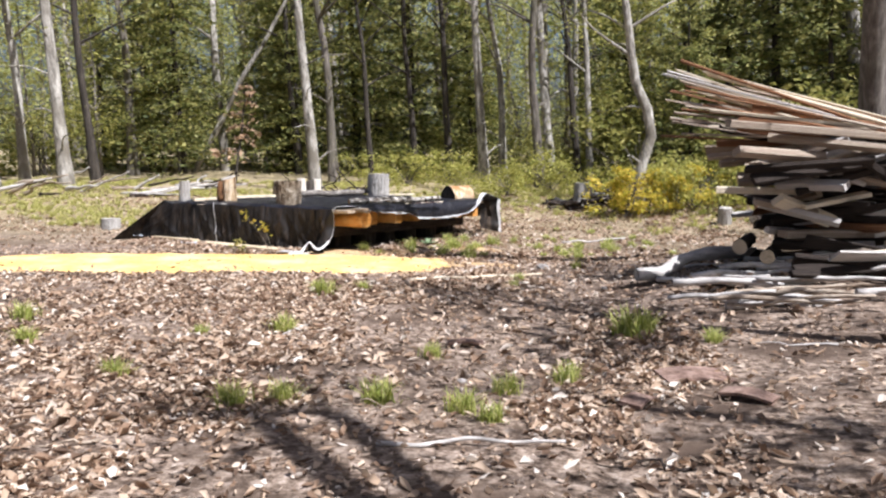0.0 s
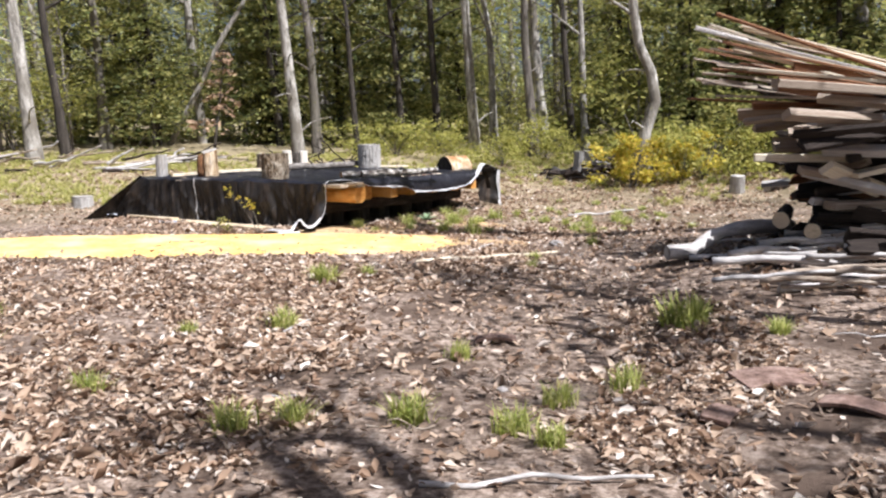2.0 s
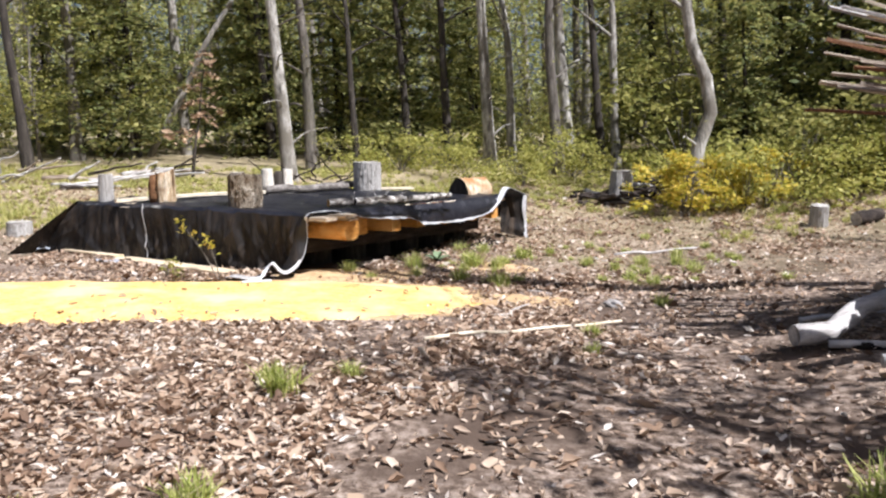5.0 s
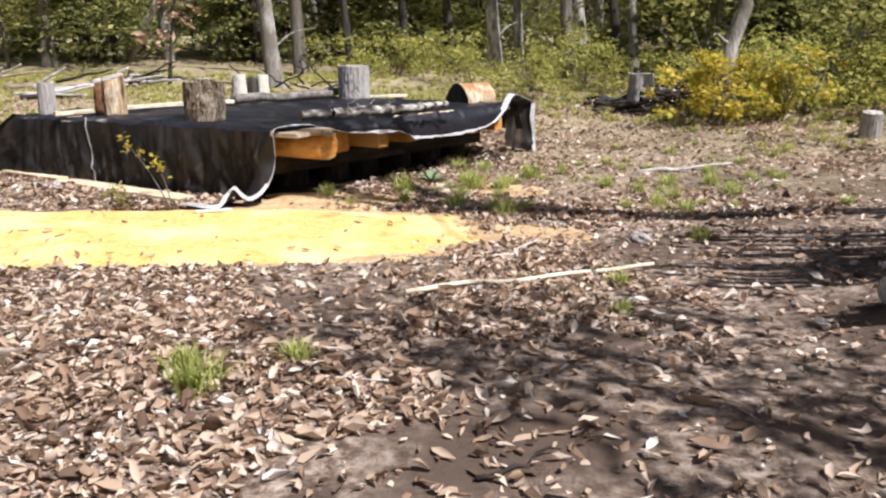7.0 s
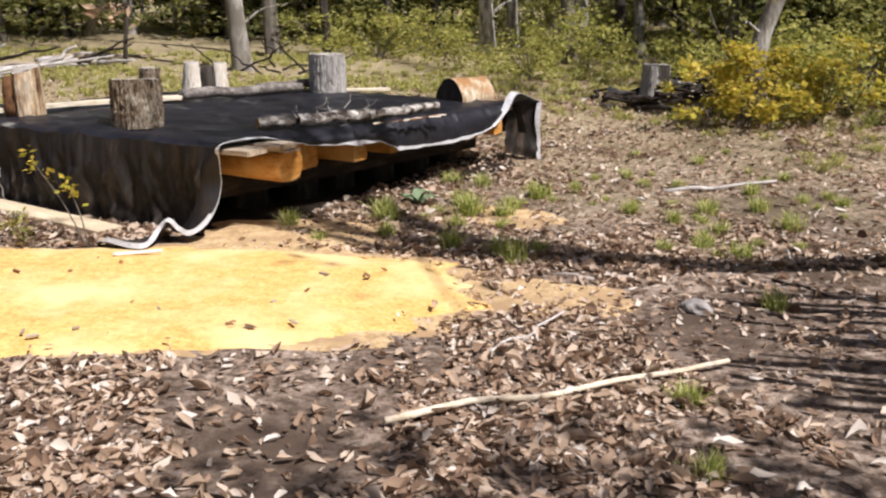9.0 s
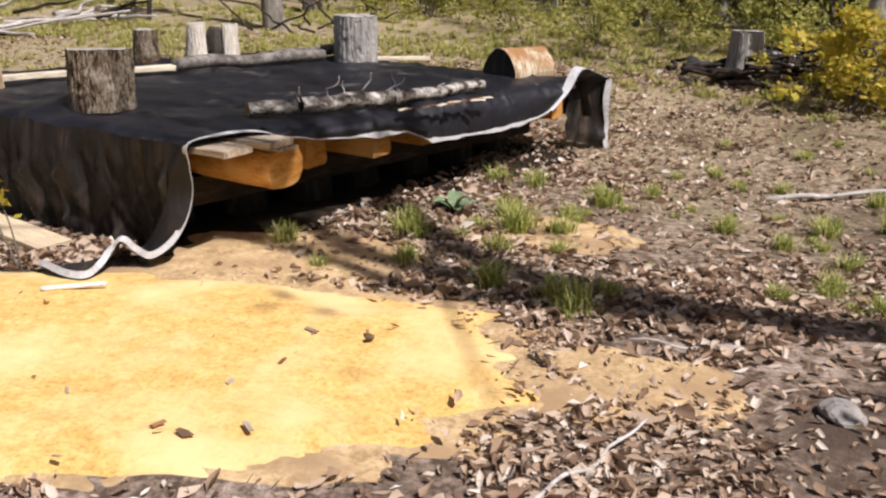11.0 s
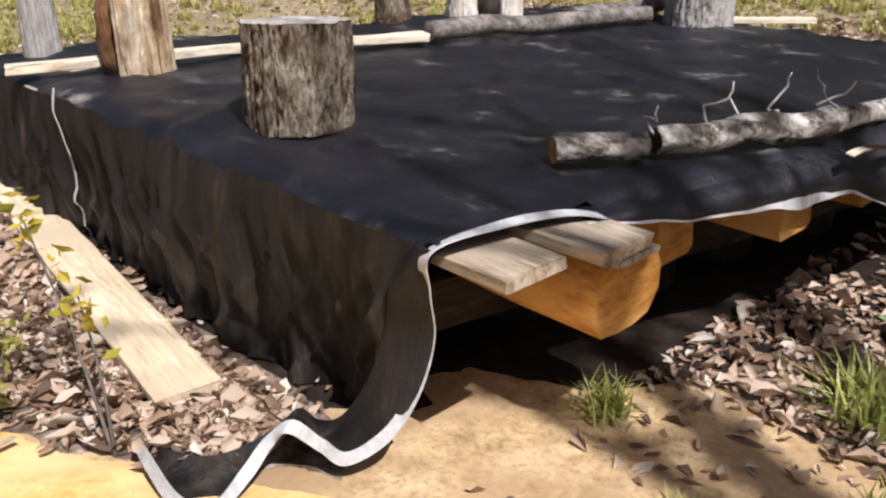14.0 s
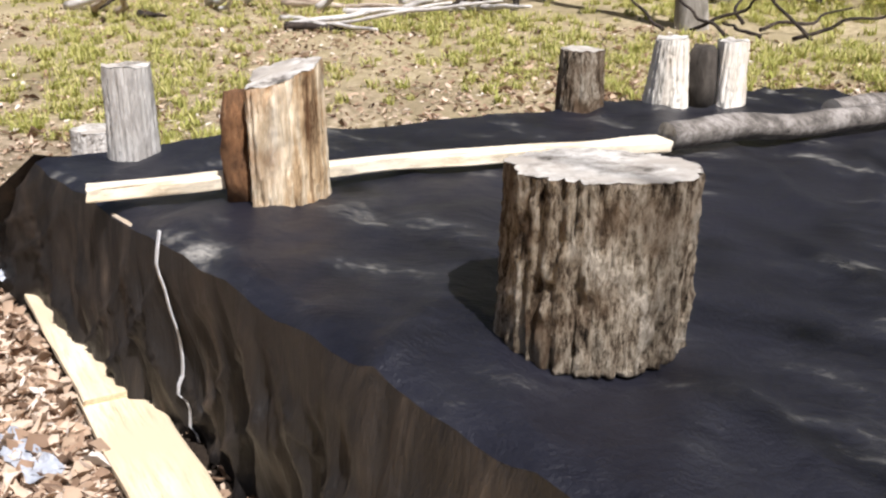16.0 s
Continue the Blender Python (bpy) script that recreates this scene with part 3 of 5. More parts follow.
def build_tarp():
    tarp = thing("tarp", DECK_A.x, DECK_A.y, 0, "wrinkled black woven tarp with grey webbing hems draped over a platform", "tarp")
    o = Vector((DECK_A.x, DECK_A.y, 0))

    def at(u, v, dz=0.0):
        p = deck_point(u, v)
        return Vector((p.x, p.y, top_z(u, v) + dz)) - o

    # the top, its edges rounded down
    rows = []
    nu, nv = 110, 110
    for j in range(nv + 1):
        v = j / nv
        row = []
        for i in range(nu + 1):
            u = i / nu
            drop = 0.03 * max(0, 1 - u * 40) ** 2 * (1 if v > 0.13 else 0.0) + 0.03 * max(0, 1 - v * 45) ** 2
            row.append(at(u, v, -drop))
        rows.append(row)
    part("top_sheet", sheet_mesh("top_sheet", rows, TARP_TOP), tarp, "dusty black top with pale scuffs")

    # the front skirt, hanging in folds down to the ground
    cols = 340
    skirt = []
    for s in range(23):
        f = s / 22
        row = []
        for i in range(cols + 1):
            u = i / cols
            p = at(u, 0.0, -0.03)
            bx, by = deck_point(u, 0)
            flare = -0.03 + 0.16 * max(0, (u - 0.78) / 0.22) ** 1.6
            side = max(0, (u - 0.80) / 0.20) ** 1.5 * 0.62
            bot = Vector((bx, by, 0.012)) - o + Vector((-SIDE.x, -SIDE.y, 0)) * flare * (0.5 if u > 0.8 else 1.0) + Vector((FRONT.x, FRONT.y, 0)) * side
            bot += Vector((FRONT.x, FRONT.y, 0)) * -0.0 + Vector((-0.16, 0.03, 0)) * max(0, 1 - u * 9)
            q = p.lerp(bot, f)
            x = u * 3.2
            fold = 0.038 * noise.noise((x * 6.5 + 0.5 * f, f * 0.7, 2)) + 0.030 * noise.noise((x * 15 + 1.5 * f, f * 1.6, 6)) + 0.012 * noise.noise((x * 34 + 5 * f, f * 5, 4)) + 0.05 * noise.noise((x * 1.3, f, 9))
            for slant, pitch, key in ((2.2, 4.0, 21), (-2.6, 5.5, 27)):
                fold += 0.017 * max(0.0, 1 - 7 * abs(noise.noise((x * pitch + slant * f, f * 0.9, key))))
            q += Vector((-SIDE.x, -SIDE.y, 0)) * fold * min(1, f * 2.2) * 1.25
            q += Vector((-SIDE.x, -SIDE.y, 0)) * 0.012 * math.sin(min(1, f * 5) * math.pi / 2)
            q.z = max(q.z, 0.012)
            row.append(q)
        skirt.append(row)
    part("front_skirt", sheet_mesh("front_skirt", skirt, TARP), tarp, "hanging front of folded black cloth")

    # the far left side and the back
    for nm, line in (("left_skirt", [(1.0, k / 60) for k in range(61)]), ("back_skirt", [(1 - k / 60, 1.0) for k in range(61)])):
        rows = []
        for s in range(9):
            f = s / 8
            row = []
            for k, (u, v) in enumerate(line):
                p = at(u, v)
                c = deck_point(0.5, 0.5)
                w = deck_point(u, v)
                away = Vector((w.x - c.x, w.y - c.y, 0)).normalized()
                start = max(0, 1 - k / 14) if nm == "left_skirt" else 0
                d = away * (0.10 + 0.45 * start) * f + Vector((FRONT.x, FRONT.y, 0)) * 0.35 * start * f
                fold = away * (0.03 * noise.noise((k * 0.55, f, 4)) * f)
                low = 0.02 if nm == "left_skirt" else 0.34
                q = p + d + fold
                q.z = p.z + (low - p.z) * f
                row.append(q)
            rows.append(row)
        part(nm, sheet_mesh(nm, rows, TARP), tarp)

    # the open side: a flap that hangs over the board ends, sags, puckers once and rises to the far corner, with its hem
    reach = (DECK_B - DECK_A).length
    side3, out3 = Vector((SIDE.x, SIDE.y, 0)), Vector((SIDE.y, -SIDE.x, 0))

    def edge(v, z, out=0.07):
        return side3 * (reach * v) + out3 * out + Vector((0, 0, z))

    sag_v = (0.115, 0.17, 0.23, 0.35, 0.425, 0.445, 0.48, 0.56, 0.68, 0.77, 0.85, 0.90)
    sag_z = (0.622, 0.585, 0.545, 0.50, 0.492, 0.462, 0.405, 0.392, 0.382, 0.398, 0.445, 0.55)
    flap, hem, hem_dirs = [[] for _ in range(7)], [], []
    for k in range(181):
        v = 0.115 + 0.785 * k / 180
        low = float(np.interp(v, sag_v, sag_z)) + 0.008 * noise.noise((v * 30, 1, 7))
        pucker = math.exp(-((v - 0.452) / 0.018) ** 2)
        out = 0.055 + 0.02 * noise.noise((v * 9, 5, 1)) + 0.045 * pucker
        top, foot = at(0.0, v, -0.026), edge(v, low, out)
        for r in range(7):
            f = r / 6
            q = top.lerp(foot, f)
            q += out3 * (0.030 * math.sin(f * math.pi) + 0.012 * noise.noise((v * 16, f * 3, 4)) * f - 0.03 * pucker * math.sin(f * math.pi * 2))
            q.z = top.z + (foot.z - top.z) * f ** 1.25
            flap[r].append(q)
        hem.append(flap[6][-1] + out3 * 0.005)
        tape = 0.040 * (0.10 if v < 0.16 else min(1.0, 0.1 + (v - 0.16) * 14)) * (1 - 0.65 * max(0, min(1, (v - 0.74) / 0.08)))
        hem_dirs.append(Vector((0, 0, tape)) - out3 * (0.006 + 0.02 * pucker))
    part("side_flap", sheet_mesh("side_flap", flap, TARP_TOP), tarp)
    v, f = ribbon(hem, hem_dirs)
    part("hem", mesh_of("hem", v, f, HEM), tarp, "pale grey webbing hem")

    # hem of the near corner: over the boards, down the skirt's free edge, then in a fold and a loop on the sand
    ctrl = [edge(0.150, 0.600, 0.068), at(-0.016, 0.105, 0.004), at(-0.014, 0.05, 0.016), Vector((0.030, -0.050, 0.645)), Vector((0.010, -0.030, 0.53)), Vector((-0.003, 0.015, 0.383)),
            Vector((-0.020, -0.031, 0.248)), Vector((-0.075, -0.085, 0.130)), Vector((-0.169, -0.143, 0.062)), Vector((-0.245, -0.150, 0.085)), Vector((-0.288, -0.215, 0.165)), Vector((-0.332, -0.222, 0.115)),
            Vector((-0.345, -0.300, 0.062)), Vector((-0.345, -0.440, 0.050)), Vector((-0.450, -0.450, 0.050)), Vector((-0.620, -0.369, 0.055)), Vector((-0.740, -0.290, 0.030))]
    steps = 160
    line = smooth_line(ctrl, steps)
    wide = [Vector((-0.028, 0.020, 0.003)), Vector((-0.028, 0.020, 0.003)), Vector((-0.028, 0.018, 0.004)), Vector((-0.030, 0.012, -0.012)), Vector((-0.020, 0.008, 0.0)), Vector((-0.024, 0.008, 0.006)),
            Vector((-0.030, 0.012, 0.016)), Vector((-0.018, 0.014, 0.030)), Vector((-0.002, 0.012, 0.034)), Vector((0.006, 0.012, 0.032)), Vector((-0.004, 0.030, 0.020)), Vector((-0.030, 0.012, 0.010)),
            Vector((-0.026, 0.006, 0.024)), Vector((-0.010, 0.018, 0.030)), Vector((0.004, 0.018, 0.030)), Vector((0.008, 0.018, 0.026)), Vector((0.008, 0.018, 0.016))]
    dirs = smooth_line(wide, steps)
    v, f = ribbon(line, dirs)
    corner_hem = part("hem", mesh_of("hem", v, f, HEM), tarp, "pale grey webbing hem")
    ring = [(0.008 * math.cos(k * math.pi / 6), 0.008 * math.sin(k * math.pi / 6), 0) for k in range(13)]
    gv, gf, *_ = tube(ring, [0.0028] * 13, 6)
    eyelet = mesh_of("grommet", [tuple(p) for p in gv], gf, BRASS, True)
    for k in (16, 36, 62, 90, 124):
        w = dirs[k]
        n = (line[k + 1] - line[k - 1]).cross(w).normalized()
        c = line[k] + w * 0.5 + n * 0.003
        part("grommet", eyelet, corner_hem, "dull metal grommet", Matrix.Translation(c) @ n.to_track_quat("Z", "Y").to_matrix().to_4x4())
    # the cloth between that hem and the skirt
    inner = smooth_line([at(0.03, 0.012, -0.02), Vector((-0.11, 0.0, 0.53)), Vector((-0.14, 0.01, 0.383)), Vector((-0.18, 0.0, 0.25)), Vector((-0.24, 0.0, 0.14)), Vector((-0.30, 0.01, 0.07)), Vector((-0.36, 0.01, 0.05)),
                         Vector((-0.40, -0.02, 0.09)), Vector((-0.43, -0.08, 0.06)), Vector((-0.46, -0.15, 0.045)), Vector((-0.49, -0.22, 0.045)), Vector((-0.54, -0.26, 0.045)), Vector((-0.64, -0.27, 0.040)), Vector((-0.74, -0.25, 0.02))], 120)
    outer = [line[30 + round(k * 130 / 120)] for k in range(121)]
    rows = []
    for s in range(11):
        f = s / 10
        rows.append([a.lerp(b, f) + Vector((0, 0, (0.02 * noise.noise((k * 0.09, f, 3)) - (0.03 if k > 66 else 0.0)) * math.sin(f * math.pi))) - side3 * 0.02 * math.sin(f * math.pi) * (1 if k < 55 else 0) for k, (a, b) in enumerate(zip(inner, outer))])
    part("corner_flap", sheet_mesh("corner_flap", rows, TARP), tarp)
    strip = [[p, Vector((-0.03, 0.02, 0)) + p.lerp(at(0.0, max(0.0, 0.145 - 0.0050 * k), -0.004 if k < 9 else 0.004), 0.9)] for k, p in enumerate(line[:30])]
    part("edge_strip", sheet_mesh("edge_strip", strip, TARP_TOP), tarp)

    # the far corner of the open side: turned up like an ear, then hanging to the ground
    ear = smooth_line([edge(0.86, 0.455, 0.07), edge(0.915, 0.585, 0.08), edge(0.955, 0.735, 0.09), edge(1.0, 0.705, 0.12), edge(1.06, 0.635, 0.13)], 20)
    rows = []
    for k, tip in enumerate(ear):
        f = k / 20
        root = at(0.015, 0.84).lerp(at(0.06, 0.985), f)
        rows.append([root.lerp(tip, r / 8) - Vector((0, 0, 0.035 * math.sin(r / 8 * math.pi))) for r in range(9)])
    part("turned_corner", sheet_mesh("turned_corner", rows, TARP_TOP), tarp)
    ear_dirs = [-out3 * (0.02 + 0.05 * math.sin(k / 20 * math.pi)) - side3 * 0.02 + Vector((0, 0, 0.012)) for k in range(21)]
    v, f = ribbon(ear, ear_dirs)
    part("hem", mesh_of("hem", v, f, HEM), tarp, "broad pale grey hem turned up at a corner")
    hang = smooth_line([ear[-1], edge(1.063, 0.46, 0.115), edge(1.075, 0.28, 0.10), edge(1.07, 0.12, 0.12), edge(1.085, gz(0.42, 9.5) - 0.01, 0.13)], 16)
    # hanging cloth widened inwards, a dark panel standing in for shade under the corner
    rows = []
    for k, q in enumerate(hang):
        inside = edge(0.985, 0.63 - 0.030 * k, -0.10 + 0.02 * noise.noise((k * 0.3, 2, 2)))
        rows.append([q.lerp(inside, r / 6) + out3 * 0.025 * noise.noise((k * 0.3, r * 0.8, 1)) for r in range(7)])
    part("corner_drop", sheet_mesh("corner_drop", rows, TARP), tarp)
    v, f = ribbon([q + out3 * 0.004 for q in hang], [-side3 * (0.045 + 0.02 * math.sin(k * 0.5)) - out3 * 0.02 for k in range(17)])
    part("hem", mesh_of("hem", v, f, HEM), tarp, "pale grey webbing hem hanging to the ground")

    # the seam that runs down the front
    us = 0.682
    col = int(us * cols)
    seam = [at(us, 0.003, 0.004) + Vector((-SIDE.x, -SIDE.y, 0)) * 0.01] + [row[col] + Vector((-SIDE.x, -SIDE.y, 0)) * 0.010 for row in skirt]
    v, f = ribbon(seam, Vector((FRONT.x, FRONT.y, 0)) * 0.013)
    part("seam", mesh_of("seam", v, f, HEM), tarp, "pale grey seam tape")


build_tarp()


def deck_z(x, y):
    return DECK_Z + 0.010


# ---- stumps and logs on the platform ----
def stump(x, y, z, r, h, label, bark=BARK_OLD, face=CUT_FACE, seed=0, rz=0, lean=0, taper=0.95, notch=None, rough=0.10, slope=(0.0, 0.0), name="stump", group="stumps used as weights"):
    ob = thing(name, x, y, z, label, "stump", group, rz=rz, rx=lean)
    n, seg = 44, 160
    verts, faces = [], []
    for i in range(n + 1):
        f = i / n
        for k in range(seg):
            a = 2 * math.pi * k / seg
            ca, sa = math.cos(a), math.sin(a)
            rr = r * (1.0 + (taper - 1.0) * f)
            rr *= 1 + rough * noise.noise((ca * 1.1 + seed, sa * 1.1, f * 0.6)) + 0.045 * noise.noise((ca * 7 + seed, sa * 7, f * 1.3)) + 0.035 * noise.noise((ca * 19, sa * 19 + seed, f * 7)) + 0.032 * noise.noise((ca * 42, sa * 42 + seed, f * 22))
            rr *= 1 - 0.10 * max(0, 0.10 - abs(noise.noise((ca * 6 + seed * 3, sa * 6, f * 0.9)))) / 0.10
            if notch:
                d = abs((a - radians(notch[0]) + math.pi) % (2 * math.pi) - math.pi)
                rr *= 1 - notch[1] * max(0, 1 - d / radians(notch[2])) ** 0.7
            z0 = f * (h + slope[0] * ca + slope[1] * sa)
            if i == n:
                z0 += 0.012 * noise.noise((ca * 2, sa * 2, seed + 4))
            verts.append((rr * ca, rr * sa, z0))
    for i in range(n):
        for k in range(seg):
            faces.append((i * seg + k, i * seg + (k + 1) % seg, (i + 1) * seg + (k + 1) % seg, (i + 1) * seg + k))
    faces.append(tuple(reversed(range(seg))))
    part("bark", mesh_of("bark", verts, faces, bark, True), ob)
    ring = verts[n * seg:]
    cv, cf = [], []
    steps = 7
    for s in range(steps + 1):
        f = 1 - s / steps * 0.98
        for (px, py, pz) in ring:
            cv.append((px * f, py * f, h + (pz - h) * f + 0.004 * noise.noise((px * f * 30, py * f * 30, seed)) + 0.002))
    for s in range(steps):
        for k in range(seg):
            cf.append((s * seg + k, s * seg + (k + 1) % seg, (s + 1) * seg + (k + 1) % seg, (s + 1) * seg + k))
    cf.append(tuple(range(steps * seg, steps * seg + seg)))
    part("cut_face", mesh_of("cut_face", cv, cf, face, True), ob, "pale weathered cut face")
    return ob


stump(-2.425, 6.96, DECK_Z + 0.004, 0.182, 0.345, "short barkless grey-brown log stump standing on black tarp", seed=1, taper=0.99, rough=0.07, slope=(0.008, -0.012))
stump(-3.53, 7.34, DECK_Z, 0.140, 0.37, "split honey-brown log stump with a rotten side", WOOD_SPLIT, CUT_FACE, 5, rz=20, taper=0.93, notch=(195, 0.55, 60), slope=(0.03, 0.02))
rotten_side = bpy.data.objects["stump.001"]
part("rotten_side", stem_mesh("rotten_side", [(0, 0, 0), (0.01, 0, 0.08), (-0.008, 0, 0.16), (0.006, 0, 0.24), (0.0, 0, 0.325)], [0.042, 0.052, 0.040, 0.048, 0.030], ROTTEN, ROTTEN, 18, 0.6, 16, 4), rotten_side, "crumbling dark brown rotten side", pose(-0.098, -0.045, 0.0))
stump(-4.29, 7.47, DECK_Z - 0.01, 0.088, 0.32, "slim silvery grey log stump standing upright", WOOD_GREY, CUT_FACE, 9, taper=0.9, rough=0.04)
stump(-3.32, 9.12, DECK_Z, 0.108, 0.27, "small weathered log stump at the platform's edge", BARK_OLD, CUT_FACE, 12, taper=0.9)
stump(-3.00, 9.46, DECK_Z, 0.135, 0.31, "pale split stump half beside its dark other half", WOOD_PALE, CUT_FACE, 15, taper=0.72, notch=(20, 0.6, 70))
stump(-2.80, 9.60, DECK_Z, 0.10, 0.30, "pale split stump half next to a dark gap", WOOD_PALE, CUT_FACE, 17, taper=0.9, notch=(200, 0.6, 70))
split = bpy.data.objects["stump.004"]
# dark stem added between the pale halves in place of the black gap
part("dark_inner_face", stem_mesh("dark_inner_face", [(0, 0, 0), (0.01, 0, 0.1), (0.0, 0.01, 0.2), (0.01, 0, 0.27)], [0.085, 0.075, 0.07, 0.05], TRUNK_DARK, TRUNK_DARK, 14, 0.5, 9, 3), split, "added dark piece standing for the black gap between halves", pose(0.105, 0.07, 0.0))
stump(-1.70, 9.80, DECK_Z, 0.195, 0.40, "grey log stump with a pale flat top on tarp", WOOD_GREY, CUT_FACE, 20, taper=0.98)
stump(-6.38, 8.95, 0.0, 0.17, 0.20, "low pale cut stump on the ground behind the platform", WOOD_GREY, CUT_FACE, 22, taper=0.95)


def lying(name, a, b, r0, r1, label, category, mat, end=CUT_FACE, seed=0, wob=0.03, group="", seg=14, n=14, rough=0.14):
    """A log that lies from a to b."""
    a, b = Vector(a), Vector(b)
    path = []
    for i in range(n + 1):
        f = i / n
        w = math.sin(f * math.pi)
        path.append((b - a) * f + Vector((noise.noise((f * 3, seed, 0)) * wob * w, noise.noise((f * 3, seed, 5)) * wob * w, noise.noise((f * 3, seed, 9)) * wob * 0.5 * w)))
    me = stem_mesh(name, path, [r0 + (r1 - r0) * i / n for i in range(n + 1)], mat, end, seg, rough, 7.0, seed)
    return solo(name, me, pose(*a), label, category, group)


def half_log(x, y, z, r, length, rz, label):
    """A split log that lies on its flat side."""
    verts, faces, seg, n = [], [], 20, 10
    for i in range(n + 1):
        for k in range(seg + 1):
            a = math.pi * k / seg
            rr = r * (1 + 0.10 * noise.noise((math.cos(a) * 2, math.sin(a) * 2, i * 0.3)))
            verts.append(((i / n - 0.5) * length, -rr * math.cos(a) * 0.95, rr * math.sin(a) * 1.15))
    for i in range(n):
        for k in range(seg):
            faces.append((i * (seg + 1) + k, i * (seg + 1) + k + 1, (i + 1) * (seg + 1) + k + 1, (i + 1) * (seg + 1) + k))
        faces.append((i * (seg + 1), (i + 1) * (seg + 1), (i + 1) * (seg + 1) + seg, i * (seg + 1) + seg))
    ob = thing("half_log", x, y, z, label, "log", "stumps used as weights", rz=rz)
    part("bark", mesh_of("bark", verts, faces, WOOD_SPLIT, False), ob)
    for i, nm in ((0, "end_face"), (n, "end_face")):
        ring = [verts[i * (seg + 1) + k] for k in range(seg + 1)]
        f = tuple(range(seg + 1))
        ring = [(p[0] + (-0.002 if i == 0 else 0.002), p[1], p[2]) for p in ring]
        part(nm, mesh_of(nm, ring, [f if i == 0 else tuple(reversed(f))], TRUNK_DARK), ob, "dark brown end")
    return ob


half_log(-0.22, 9.45, DECK_Z + 0.005, 0.19, 0.46, 52, "split half log lying on tarp, dark end and tan side")

slab_a, slab_b = Vector((-3.92, 6.98, DECK_Z + 0.03)), Vector((-2.72, 8.42, DECK_Z + 0.045))
slab_dir = slab_b - slab_a
solo("wavy_slab", plank_mesh("wavy_slab", slab_dir.length, 0.075, 0.038, SLAB, 4, 0.95, 40, 0.012), pose(*(slab_a + slab_dir / 2), 0, -0.6, math.degrees(math.atan2(slab_dir.y, slab_dir.x))),
     "cream debarked slab with a wavy edge lying across tarp", "board")
lying("log", (-2.72, 8.45, 0.715), (-1.94, 9.62, 0.705), 0.052, 0.045, "grey bark log lying on tarp", "log", LOG_GREY, CUT_FACE, 3, 0.05)
lying("log", (-2.3, 9.35, 0.70), (-1.95, 10.1, 0.71), 0.05, 0.045, "short grey log lying on tarp", "log", LOG_GREY, CUT_FACE, 6, 0.03)
solo("offcut_board", plank_mesh("offcut_board", 0.5, 0.09, 0.03, SLAB, 8, 0.2, 8), pose(-1.33, 10.02, DECK_Z + 0.014, 0, 0, 25), "short cream board offcut behind a stump", "board")
lying("birch_log", (-1.47, 6.85, 0.70), (-1.25, 7.02, 0.70), 0.040, 0.039, "short mottled birch log lying on tarp", "log", BIRCH, TIMBER, 11, 0.005, "birch logs on tarp", 18, 14, 0.3)
lying("birch_log", (-1.24, 7.08, 0.70), (-0.80, 7.52, 0.70), 0.040, 0.043, "mottled birch log with knots lying on tarp", "log", BIRCH, PILE_DARK, 14, 0.05, "birch logs on tarp", 18, 24, 0.5)
lying("birch_log", (-0.82, 7.55, 0.695), (-0.36, 8.32, 0.695), 0.038, 0.031, "long mottled birch log lying on tarp", "log", BIRCH, BOARD, 16, 0.03, "birch logs on tarp", 18, 20, 0.3)
for k in range(9):
    a = Vector((-1.25 + k * 0.09, 7.12 + k * 0.13, DECK_Z + 0.03))
    top = a + Vector((rnd.uniform(-0.1, 0.15), rnd.uniform(-0.1, 0.1), rnd.uniform(0.03, 0.22)))
    lying("twig", a, top, 0.006, 0.003, "thin dry grey twig on tarp", "twig", DRIFT, DRIFT, k, 0.08, "twigs on tarp", 6, 8, 0.1)
for k in range(11):
    x, y = -0.74 + k * 0.040 + rnd.uniform(-0.03, 0.03), 7.47 + k * 0.062
    solo("bark_flake", plank_mesh("bark_flake", 0.10, 0.03, 0.006, PILE_RUST if k % 2 else SLAB, 30 + k, 0.6, 6, 0.003), pose(x + 0.06, y - 0.05, DECK_Z + 0.016, 0, 0, rnd.uniform(20, 80)), "curled flake of bark lying on tarp", "bark", "bark flakes")

# ---- planks and scraps in front ----
pa, pb = Vector((-2.28, 6.17)), Vector((-3.95, 6.99))
pd = pb - pa
ang = math.degrees(math.atan2(pd.y, pd.x))
solo("ground_plank", plank_mesh("ground_plank", pd.length, 0.20, 0.030, BOARD_PALE, 41, 0.06, 16), pose((pa.x + pb.x) / 2, (pa.y + pb.y) / 2, 0.030, 0, 0, ang), "pale sawn plank lying on dry leaves", "plank", "planks on the ground")
pa, pb = Vector((-3.86, 6.93)), Vector((-4.82, 7.39))
pd = pb - pa
solo("ground_plank", plank_mesh("ground_plank", pd.length, 0.16, 0.026, BOARD_PALE, 44, 0.06, 12), pose((pa.x + pb.x) / 2, (pa.y + pb.y) / 2, 0.058, 0, 0, math.degrees(math.atan2(pd.y, pd.x))), "narrow pale plank overlapping another on dry leaves", "plank", "planks on the ground")
lying("white_stick", (-1.97, 5.58, 0.06), (-1.72, 5.71, 0.06), 0.012, 0.010, "peeled white stick lying on sand", "stick", WHITE_STICK, WHITE_STICK, 2, 0.0)


